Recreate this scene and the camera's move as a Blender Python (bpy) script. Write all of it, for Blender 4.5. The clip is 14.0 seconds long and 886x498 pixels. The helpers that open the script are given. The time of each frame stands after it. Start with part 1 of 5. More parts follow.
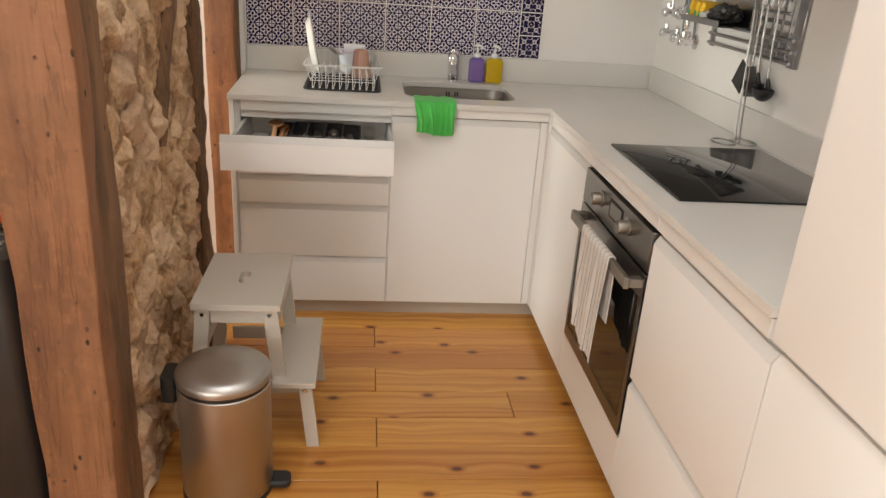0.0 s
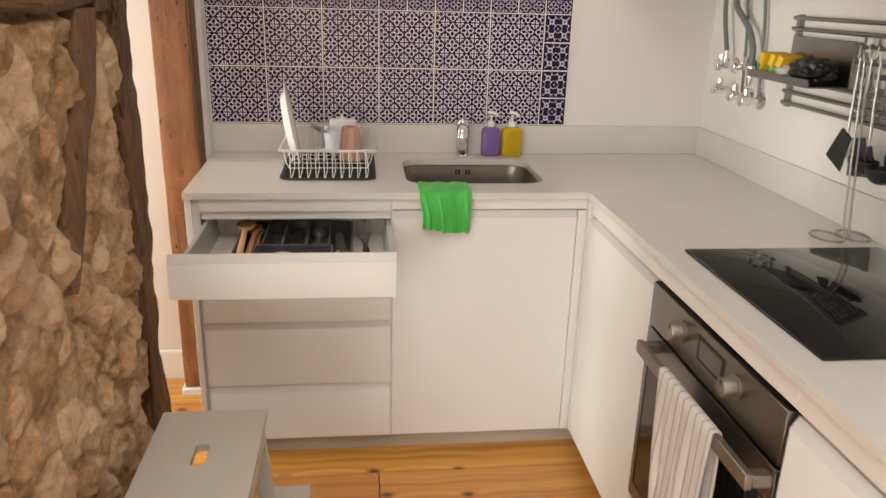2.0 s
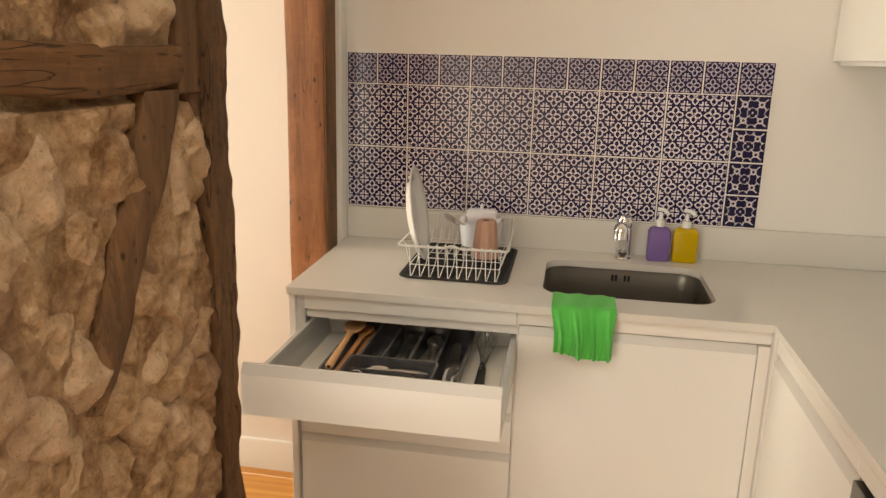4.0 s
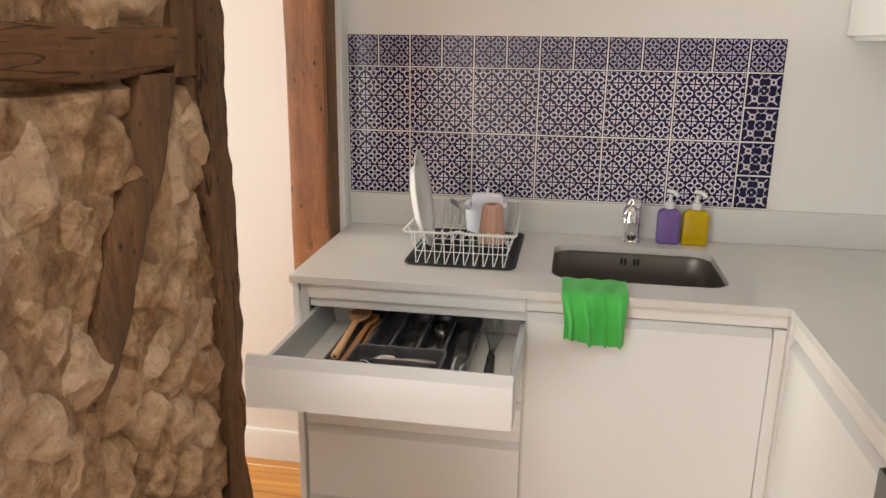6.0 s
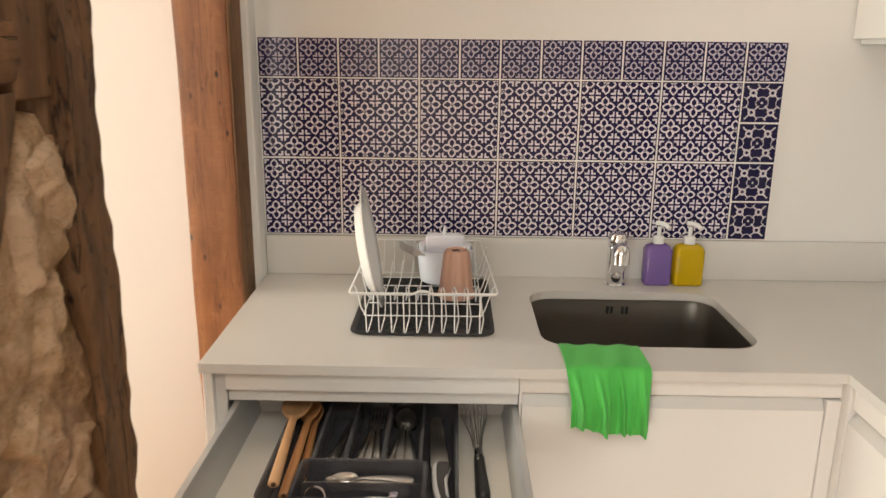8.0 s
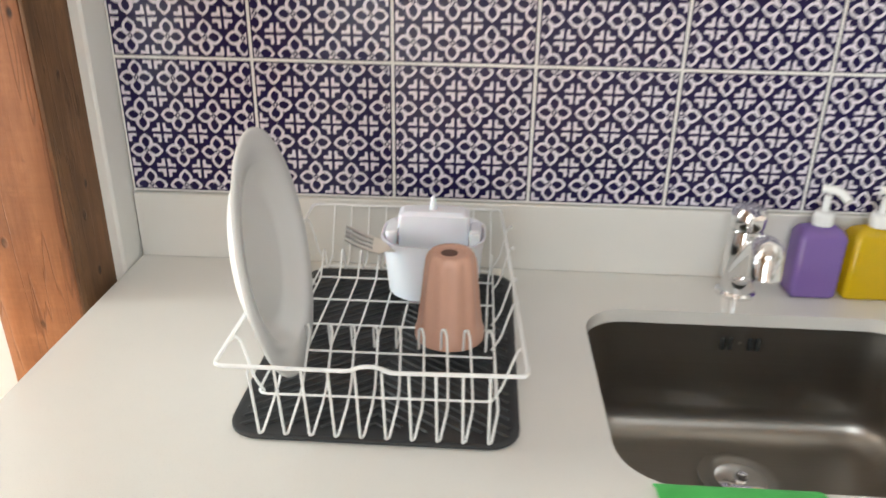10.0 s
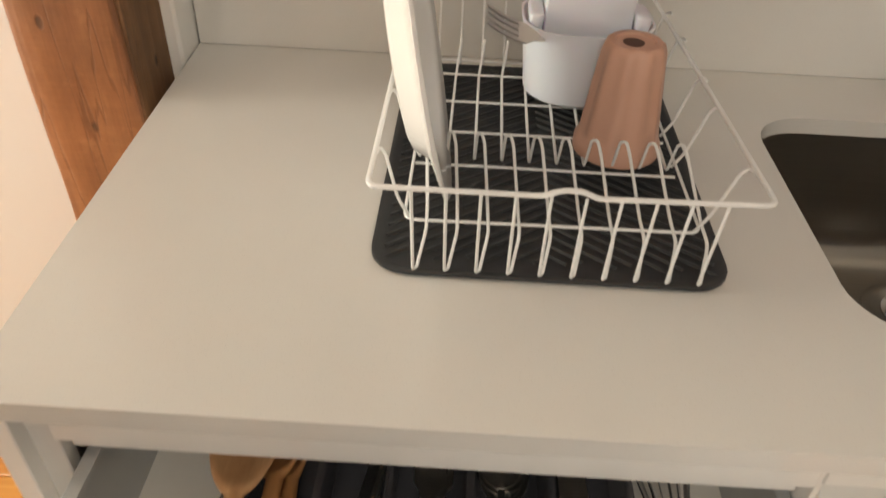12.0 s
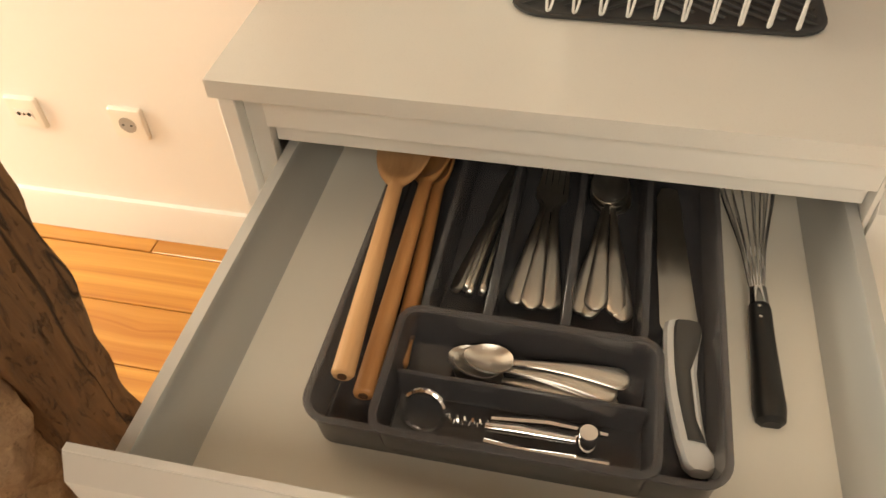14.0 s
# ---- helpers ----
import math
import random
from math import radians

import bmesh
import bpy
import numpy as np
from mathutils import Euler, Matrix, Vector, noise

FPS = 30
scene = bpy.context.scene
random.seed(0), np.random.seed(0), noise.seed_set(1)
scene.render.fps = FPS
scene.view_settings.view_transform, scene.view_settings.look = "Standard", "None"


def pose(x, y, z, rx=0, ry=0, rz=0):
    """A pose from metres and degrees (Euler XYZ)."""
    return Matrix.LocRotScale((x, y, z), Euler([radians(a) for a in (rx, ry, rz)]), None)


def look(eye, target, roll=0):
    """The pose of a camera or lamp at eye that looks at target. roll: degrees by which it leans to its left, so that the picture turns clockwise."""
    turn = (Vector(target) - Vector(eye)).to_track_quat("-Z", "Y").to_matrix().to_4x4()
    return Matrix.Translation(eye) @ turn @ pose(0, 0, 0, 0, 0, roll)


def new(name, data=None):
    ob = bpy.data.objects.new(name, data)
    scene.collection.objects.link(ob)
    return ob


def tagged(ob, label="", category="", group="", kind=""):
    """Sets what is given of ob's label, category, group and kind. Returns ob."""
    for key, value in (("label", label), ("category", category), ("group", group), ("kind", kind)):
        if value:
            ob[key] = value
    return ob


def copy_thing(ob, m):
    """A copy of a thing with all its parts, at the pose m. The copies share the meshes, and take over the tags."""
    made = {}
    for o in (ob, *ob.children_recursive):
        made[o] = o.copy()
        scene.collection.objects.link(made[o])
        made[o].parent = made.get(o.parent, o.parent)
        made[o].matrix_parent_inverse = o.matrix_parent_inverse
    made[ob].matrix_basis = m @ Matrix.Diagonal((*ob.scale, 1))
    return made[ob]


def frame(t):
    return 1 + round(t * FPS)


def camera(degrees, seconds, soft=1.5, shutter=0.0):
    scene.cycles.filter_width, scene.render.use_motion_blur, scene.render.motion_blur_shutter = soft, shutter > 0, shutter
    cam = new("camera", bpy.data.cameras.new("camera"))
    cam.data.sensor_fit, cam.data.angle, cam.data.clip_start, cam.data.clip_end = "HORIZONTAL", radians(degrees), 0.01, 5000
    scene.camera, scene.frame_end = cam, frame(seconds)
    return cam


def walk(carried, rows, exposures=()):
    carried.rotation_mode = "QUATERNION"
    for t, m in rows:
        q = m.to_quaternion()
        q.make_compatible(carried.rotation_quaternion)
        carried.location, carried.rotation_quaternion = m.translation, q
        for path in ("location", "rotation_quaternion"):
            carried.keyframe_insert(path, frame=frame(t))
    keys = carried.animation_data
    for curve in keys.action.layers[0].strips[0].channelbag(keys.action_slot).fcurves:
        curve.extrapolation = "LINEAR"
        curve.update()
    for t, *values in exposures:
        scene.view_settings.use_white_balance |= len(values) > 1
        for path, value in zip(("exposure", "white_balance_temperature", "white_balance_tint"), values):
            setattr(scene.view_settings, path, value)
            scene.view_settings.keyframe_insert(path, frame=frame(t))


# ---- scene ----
cam = camera(61.1, 14.0, soft=1.5, shutter=0.4)
PATH = [
    (0, (0.505, -3.489, 1.451), (0.727, -1.644, 0.711), 4.0),
    (0.5, (0.511, -3.407, 1.454), (0.736, -1.551, 0.742), 3.3),
    (1, (0.524, -3.225, 1.469), (0.755, -1.362, 0.78), 2.7),
    (1.5, (0.529, -3.05, 1.471), (0.757, -1.179, 0.803), 2.1),
    (2, (0.522, -2.826, 1.479), (0.741, -0.946, 0.833), 1.6),
    (2.5, (0.536, -2.671, 1.486), (0.717, -0.773, 0.884), 1.5),
    (3, (0.622, -2.536, 1.509), (0.55, -0.608, 0.98), 2.8),
    (3.5, (0.712, -2.465, 1.505), (0.44, -0.544, 1.02), 2.6),
    (4, (0.73, -2.427, 1.504), (0.406, -0.516, 1.008), 1.5),
    (6.5, (0.686, -2.353, 1.492), (0.374, -0.452, 0.958), 0.4),
    (7, (0.56, -2.225, 1.495), (0.372, -0.302, 0.977), 0.0),
    (7.5, (0.476, -2.105, 1.494), (0.432, -0.171, 0.984), 0.1),
    (9.8, (0.546, -1.142, 1.408), (0.53, 0.722, 0.684), 1.3),
    (10, (0.526, -1.079, 1.402), (0.429, 0.748, 0.594), 0.9),
    (10.5, (0.432, -0.908, 1.375), (0.391, 0.866, 0.452), -1.6),
    (11, (0.379, -0.845, 1.361), (0.534, 0.875, 0.353), 0.2),
    (11.5, (0.331, -0.878, 1.334), (0.349, 0.751, 0.175), 1.7),
    (12, (0.341, -0.935, 1.315), (0.304, 0.628, 0.068), 2.5),
    (12.5, (0.359, -1.033, 1.313), (0.222, 0.492, 0.025), 0.9),
    (13, (0.35, -1.107, 1.297), (0.074, 0.325, -0.072), -2.1),
    (13.5, (0.367, -1.141, 1.295), (0.062, 0.225, -0.135), -2.9),
    (14, (0.362, -1.151, 1.295), (0.023, 0.184, -0.155), -2.9),
]
EXPOSURES = [
    (0.0, -0.18, 6600, 10), (0.5, -0.2, 6850, 10), (1.0, -0.1, 6800, 10), (1.5, -0.03, 5950, 10), (2.0, 0.0, 6750, 10), (2.5, -0.1, 7900, 10), (3.0, -0.17, 7800, 10),
    (4.0, -0.13, 7850, 10), (6.5, -0.03, 6250, 10), (7.0, 0.0, 6550, 10), (7.5, -0.02, 7000, 10), (10.0, 0.56, 5950, 5), (11.0, 0.54, 5900, 4), (11.5, 0.29, 6600, 8),
    (12.0, -0.05, 7100, 10), (12.5, 0.02, 7100, 10), (13.0, -0.03, 7400, 10), (13.5, 0.02, 7700, 10), (14.0, 0.09, 8350, 10),
]
walk(cam, [(t, look(eye, target, roll)) for t, eye, target, roll in PATH], EXPOSURES)

# ---- light ----
F = -0.02          # floor level
LIGHT_LEFT, LIGHT_BACK, LIGHT_ROOF = 100.0, 82.0, 29.0
world = bpy.data.worlds.new("world")
scene.world = world
world.use_nodes = True
wn = world.node_tree
sky = wn.nodes.new("ShaderNodeTexSky")
sky.sky_type, sky.sun_disc = "NISHITA", False
sky.sun_elevation, sky.sun_rotation = radians(38), radians(20)
wn.links.new(sky.outputs["Color"], wn.nodes["Background"].inputs["Color"])
wn.nodes["Background"].inputs["Strength"].default_value = 0.1


def window_light(name, eye, target, w, h, watts, colour):
    data = bpy.data.lights.new(name, "AREA")
    data.shape, data.size, data.size_y, data.energy, data.color = "RECTANGLE", w, h, watts, colour
    new(name, data).matrix_world = look(eye, target)


window_light("daylight_left", (-3.12, -0.50, 1.2), (0, -0.50, 1.2), 0.86, 2.1, LIGHT_LEFT, (0.96, 0.96, 0.88))
window_light("daylight_back", (-1.25, -5.52, 1.15), (-0.95, 0, 1.15), 1.5, 2.1, LIGHT_BACK, (0.97, 0.95, 0.91))
# added overhead fill that brightens worktop and drawer, out of view
window_light("daylight_roof", (0.45, -2.75, 2.66), (0.40, -2.45, 0), 1.3, 1.2, LIGHT_ROOF, (0.96, 0.955, 0.92))



# ---- node helpers ----
class Tree:
    """A small writer of node materials."""

    def __init__(self, name):
        self.mat = bpy.data.materials.new(name)
        self.mat.use_nodes = True
        self.t = self.mat.node_tree
        self.bsdf = self.t.nodes["Principled BSDF"]

    def put(self, socket, value):
        if isinstance(value, bpy.types.NodeSocket):
            self.t.links.new(value, socket)
        elif isinstance(value, (tuple, list)) and len(value) == 3 and socket.type == "RGBA":
            socket.default_value = (*value, 1)
        else:
            socket.default_value = value

    def set(self, **values):
        for key, value in values.items():
            self.put(self.bsdf.inputs[key.replace("_", " ")], value)
        return self

    def m(self, op, a, b=0.0, c=0.0):
        node = self.t.nodes.new("ShaderNodeMath")
        node.operation = op
        for socket, value in zip(node.inputs, (a, b, c)):
            self.put(socket, value)
        return node.outputs[0]

    def coords(self, kind="Object"):
        return self.t.nodes.new("ShaderNodeTexCoord").outputs[kind]

    def random(self):
        return self.t.nodes.new("ShaderNodeObjectInfo").outputs["Random"]

    def island(self):
        return self.t.nodes.new("ShaderNodeNewGeometry").outputs["Random Per Island"]

    def mapped(self, vector, scale=(1, 1, 1), shift=(0, 0, 0), turn=(0, 0, 0)):
        node = self.t.nodes.new("ShaderNodeMapping")
        self.put(node.inputs["Vector"], vector)
        self.put(node.inputs["Scale"], scale)
        self.put(node.inputs["Location"], shift)
        self.put(node.inputs["Rotation"], turn)
        return node.outputs[0]

    def noise(self, vector, scale, detail=4.0, rough=0.55, distortion=0.0):
        node = self.t.nodes.new("ShaderNodeTexNoise")
        self.put(node.inputs["Vector"], vector)
        for key, value in (("Scale", scale), ("Detail", detail), ("Roughness", rough), ("Distortion", distortion)):
            self.put(node.inputs[key], value)
        return node.outputs["Fac"]

    def voronoi(self, vector, scale, out="Distance", feature="F1", randomness=1.0, flat=False):
        node = self.t.nodes.new("ShaderNodeTexVoronoi")
        node.voronoi_dimensions = "2D" if flat else "3D"
        node.feature = feature
        self.put(node.inputs["Vector"], vector)
        self.put(node.inputs["Scale"], scale)
        self.put(node.inputs["Randomness"], randomness)
        return node.outputs[out]

    def mix(self, fac, a, b, mode="MIX"):
        node = self.t.nodes.new("ShaderNodeMix")
        node.data_type, node.blend_type = "RGBA", mode
        self.put(node.inputs[0], fac)
        self.put(node.inputs[6], a)
        self.put(node.inputs[7], b)
        return node.outputs[2]

    def ramp(self, fac, *stops):
        node = self.t.nodes.new("ShaderNodeValToRGB")
        for i, (pos, col) in enumerate(stops):
            e = node.color_ramp.elements[i] if i < 2 else node.color_ramp.elements.new(pos)
            e.position = pos
            e.color = (*col, 1) if isinstance(col, tuple) else (col, col, col, 1)
        self.put(node.inputs[0], fac)
        return node.outputs[0]

    def split(self, vector):
        node = self.t.nodes.new("ShaderNodeSeparateXYZ")
        self.put(node.inputs[0], vector)
        return node.outputs

    def join(self, x, y, z):
        node = self.t.nodes.new("ShaderNodeCombineXYZ")
        for socket, value in zip(node.inputs, (x, y, z)):
            self.put(socket, value)
        return node.outputs[0]

    def shifted(self, vector, amount):
        """Moves a texture by the object's own random number, so that alike pieces differ."""
        node = self.t.nodes.new("ShaderNodeVectorMath")
        node.operation = "ADD"
        self.put(node.inputs[0], vector)
        r = self.random()
        self.put(node.inputs[1], self.join(self.m("MULTIPLY", r, amount), self.m("MULTIPLY", r, amount * 0.73), self.m("MULTIPLY", r, amount * 1.31)))
        return node.outputs[0]

    def bump(self, height, strength=0.2, distance=0.002):
        node = self.t.nodes.new("ShaderNodeBump")
        self.put(node.inputs["Height"], height)
        self.put(node.inputs["Strength"], strength)
        self.put(node.inputs["Distance"], distance)
        self.put(self.bsdf.inputs["Normal"], node.outputs[0])
        return self


def plain(name, base, rough=0.5, metal=0.0, var=0.06, big=3.0, fine=60.0, bump=0.05, depth=0.001, **more):
    """A surface with faint stains at a large scale and grain at a small one."""
    t = Tree(name)
    v = t.coords()
    a, b = t.noise(v, big, 3), t.noise(v, fine, 5)
    lo, hi = tuple(c * (1 - var) for c in base), tuple(min(1, c * (1 + var)) for c in base)
    col = t.mix(t.m("ADD", t.m("MULTIPLY", a, 0.65), t.m("MULTIPLY", b, 0.35)), lo, hi)
    t.set(Base_Color=col, Roughness=t.m("ADD", rough - 0.04, t.m("MULTIPLY", a, 0.08)), Metallic=metal)
    t.set(**more)
    if bump:
        t.bump(b, bump, depth)
    return t.mat


def wood_mat(name, dark, light, along=2, grain=1.0, rough=0.6, holes=0.0, cracks=0.0, red=None, bump=0.35, dirt=0.0, sawn=0.0, pits=0.0):
    """Timber with fibres along one axis (0 x, 1 y, 2 z), worm holes and cracks on demand."""
    t = Tree(name)
    v = t.shifted(t.coords(), 7.0)
    s = [14.0 * grain] * 3
    s[along] = 0.9 * grain
    rings = t.noise(t.mapped(v, tuple(s)), 1.6, 5, 0.62, 0.35)
    s2 = [90.0 * grain] * 3
    s2[along] = 4.0 * grain
    fibre = t.noise(t.mapped(v, tuple(s2)), 1.5, 4, 0.6)
    stain = t.noise(v, 2.3, 4, 0.6)
    fac = t.m("ADD", t.m("MULTIPLY", rings, 0.62), t.m("ADD", t.m("MULTIPLY", fibre, 0.22), t.m("MULTIPLY", stain, 0.3)))
    col = t.ramp(fac, (0.36, dark), (0.72, light))
    if red:
        col = t.mix(t.ramp(stain, (0.42, 0.0), (0.62, 0.55)), col, red)
    height = t.m("ADD", t.m("MULTIPLY", rings, 0.6), t.m("MULTIPLY", fibre, 0.5))
    if dirt:
        soil = t.noise(t.mapped(v, (1, 1, 0.45)), 6.5, 6, 0.68)
        col = t.mix(t.m("MULTIPLY", t.ramp(soil, (0.46, 0.0), (0.66, 1.0)), dirt), col, tuple(c * 0.45 for c in dark))
        col = t.mix(t.m("MULTIPLY", t.ramp(t.noise(v, 21.0, 6, 0.7), (0.55, 0.0), (0.72, 1.0)), dirt * 0.8), col, tuple(min(1, c * 1.25) for c in light))
    if sawn:
        saw = t.noise(t.mapped(v, (4, 4, 150)), 1.0, 3)
        height = t.m("ADD", height, t.m("MULTIPLY", saw, sawn))
        col = t.mix(t.m("MULTIPLY", t.ramp(saw, (0.4, 0.3), (0.6, 0.0)), sawn), col, dark)
    if holes:
        s3 = [1.0, 1.0, 1.0]
        s3[along] = 0.55
        d = t.voronoi(t.mapped(v, tuple(s3)), 38.0)
        pick = t.ramp(t.noise(v, 14.0, 2), (0.5, 0.0), (0.6, 1.0))
        hole = t.m("MULTIPLY", t.ramp(d, (0.12, 1.0), (0.2, 0.0)), t.m("MULTIPLY", pick, holes))
        col = t.mix(hole, col, (0.012, 0.008, 0.006))
        height = t.m("SUBTRACT", height, hole)
    if cracks:
        s4 = [26.0] * 3
        s4[along] = 1.6
        line = t.m("ABSOLUTE", t.m("SUBTRACT", t.noise(t.mapped(v, tuple(s4)), 1.0, 3, 0.5), 0.5))
        crack = t.m("MULTIPLY", t.ramp(line, (0.003, 1.0), (0.012, 0.0)), cracks)
        col = t.mix(crack, col, tuple(c * 0.2 for c in dark))
        height = t.m("SUBTRACT", height, t.m("MULTIPLY", crack, 1.5))
    if pits:
        gnaw = t.noise(t.mapped(v, (1, 1, 0.35)), 120.0, 5, 0.65, 0.8)
        pit = t.m("MULTIPLY", t.ramp(gnaw, (0.36, 1.0), (0.44, 0.0)), pits)
        col = t.mix(pit, col, tuple(c * 0.35 for c in dark))
        height = t.m("SUBTRACT", height, t.m("MULTIPLY", pit, 1.4))
    t.set(Base_Color=col, Roughness=rough)
    t.bump(height, bump, 0.004)
    return t.mat


# ---- materials ----
WHITE = plain("white_lacquer", (0.80, 0.785, 0.755), 0.32, var=0.015, big=1.2, bump=0.01, fine=220)
# greyed white; on the grip strips the colour stands in for shade
WHITE_EDGE = plain("greyed_white_edge", (0.66, 0.65, 0.625), 0.4, var=0.02)
PLINTH = plain("plinth_laminate", (0.46, 0.40, 0.33), 0.4, var=0.05)
PLASTER = plain("white_plaster", (0.80, 0.785, 0.755), 0.85, var=0.025, big=1.1, fine=45, bump=0.12, depth=0.002)
CEIL = plain("ceiling_paint", (0.82, 0.81, 0.79), 0.9, var=0.02)
SKIRT = plain("skirting_paint", (0.80, 0.79, 0.77), 0.45, var=0.02)
CHROME = plain("chrome", (0.82, 0.82, 0.83), 0.07, 1.0, var=0.02, bump=0)
STEEL = plain("steel", (0.58, 0.57, 0.55), 0.28, 1.0, var=0.06, big=8)
RACKSTEEL = plain("satin_steel", (0.35, 0.345, 0.34), 0.32, 1.0, var=0.05)
CUTLERY = plain("cutlery_steel", (0.68, 0.65, 0.61), 0.29, 1.0, var=0.05, big=20)
OVENSTEEL = plain("oven_steel", (0.20, 0.19, 0.175), 0.32, 1.0, var=0.06, big=6, fine=120)
KNOBSTEEL = plain("knob_steel", (0.30, 0.275, 0.24), 0.48, 0.9, var=0.04)
BLACKGLASS = plain("black_glass", (0.005, 0.0055, 0.0065), 0.02, var=0.02, bump=0, IOR=1.5)
OVENGLASS = plain("oven_glass", (0.008, 0.007, 0.006), 0.06, var=0.05, bump=0)
SEAL = plain("dark_seal", (0.02, 0.02, 0.02), 0.6)
BLACK = plain("black_plastic", (0.014, 0.014, 0.015), 0.38, var=0.1)
RUBBER = plain("black_rubber", (0.018, 0.018, 0.019), 0.55, var=0.15)
MATGREY = plain("mat_rubber", (0.030, 0.031, 0.033), 0.5, var=0.15, fine=300, bump=0.1)
WIRE = plain("white_wire_coat", (0.80, 0.80, 0.79), 0.3, var=0.02)
CERAMIC = plain("white_ceramic", (0.82, 0.82, 0.81), 0.12, var=0.02, bump=0)
CADDY = plain("white_plastic", (0.78, 0.775, 0.83), 0.35, var=0.02, Subsurface_Weight=0.1)
PEACH = plain("peach_plastic", (0.56, 0.325, 0.240), 0.4, var=0.05)
STOOL = plain("grey_paint", (0.54, 0.495, 0.43), 0.42, var=0.04, fine=90)
DRAWERGREY = plain("drawer_grey", (0.56, 0.57, 0.57), 0.32, 0.4, var=0.04)
DRAWERFLOOR = plain("drawer_floor", (0.82, 0.78, 0.70), 0.45, var=0.03, fine=180)
SPONGE = plain("yellow_plastic", (0.85, 0.52, 0.02), 0.5, var=0.08)
GREENP = plain("green_plastic", (0.06, 0.32, 0.10), 0.5)
BAGPL = plain("clear_bag", (0.62, 0.62, 0.60), 0.25, var=0.1)
HOSE = plain("grey_hose", (0.19, 0.20, 0.21), 0.4, var=0.08)
SOCKET = plain("socket_plastic", (0.80, 0.78, 0.72), 0.3, var=0.02)
HOLES = plain("socket_grey", (0.35, 0.34, 0.32), 0.5)
ORANGE = plain("orange_cloth", (0.75, 0.13, 0.02), 0.8, var=0.15)
BLUEGLASS = plain("blue_glass", (0.35, 0.55, 0.66), 0.12, var=0.1, Transmission_Weight=0.3)
DARKJAR = plain("dark_jar", (0.05, 0.04, 0.035), 0.2)
PINKBOX = plain("pink_carton", (0.62, 0.36, 0.28), 0.6)
OLDWOOD = wood_mat("old_dark_timber", (0.070, 0.032, 0.014), (0.25, 0.128, 0.056), 2, 1.0, 0.72, holes=0.8, cracks=0.3, bump=0.8, dirt=0.45)
OLDWOOD_Y = wood_mat("old_dark_beam", (0.080, 0.034, 0.012), (0.27, 0.130, 0.050), 1, 1.0, 0.7, holes=0.6, cracks=0.6, bump=0.9, dirt=0.7)
WORMWOOD = wood_mat("worm_eaten_timber", (0.075, 0.034, 0.015), (0.27, 0.140, 0.062), 2, 1.3, 0.75, holes=0.8, cracks=0.8, bump=1.0, dirt=0.35, pits=0.35)
POSTWOOD = wood_mat("planed_post_timber", (0.16, 0.058, 0.022), (0.40, 0.175, 0.075), 2, 1.0, 0.5, holes=0.9, cracks=0.3, red=(0.36, 0.135, 0.05), bump=0.3, dirt=0.55, sawn=0.35)
NEARWOOD = wood_mat("hewn_post_timber", (0.125, 0.046, 0.016), (0.29, 0.133, 0.059), 2, 0.8, 0.62, holes=1.0, cracks=0.25, red=(0.25, 0.103, 0.041), bump=0.6, dirt=0.5, pits=0.06, sawn=0.2)
SPOONWOOD = wood_mat("beech_spoon", (0.50, 0.25, 0.11), (0.72, 0.43, 0.22), 1, 2.0, 0.45, bump=0.08)
SPOONWOOD2 = wood_mat("olive_spoon", (0.40, 0.17, 0.06), (0.60, 0.30, 0.12), 1, 2.0, 0.45, bump=0.08)
SHELFWOOD = wood_mat("cabinet_back_wood", (0.26, 0.125, 0.04), (0.42, 0.22, 0.08), 2, 1.0, 0.5, bump=0.1)


def quartz():
    t = Tree("white_quartz")
    v = t.coords()
    speck = t.voronoi(v, 420.0)
    cloud = t.noise(v, 4.0, 4)
    col = t.mix(cloud, (0.66, 0.645, 0.61), (0.73, 0.715, 0.68))
    col = t.mix(t.ramp(speck, (0.10, 0.25), (0.22, 0.0)), col, (0.45, 0.43, 0.40))
    t.set(Base_Color=col, Roughness=t.m("ADD", 0.13, t.m("MULTIPLY", t.noise(v, 25.0), 0.09)))
    return t.mat


def brushed(name, base, rough, along):
    t = Tree(name)
    v = t.coords()
    s = [260.0, 260.0, 260.0]
    s[along] = 3.0
    streak = t.noise(t.mapped(v, tuple(s)), 1.0, 4)
    smear = t.noise(v, 9.0, 3)
    t.set(Base_Color=t.mix(streak, tuple(c * 0.86 for c in base), base), Metallic=1.0,
          Roughness=t.m("ADD", rough - 0.06, t.m("ADD", t.m("MULTIPLY", streak, 0.08), t.m("MULTIPLY", smear, 0.08))), Anisotropic=0.5)
    t.bump(streak, 0.04, 0.0005)
    return t.mat


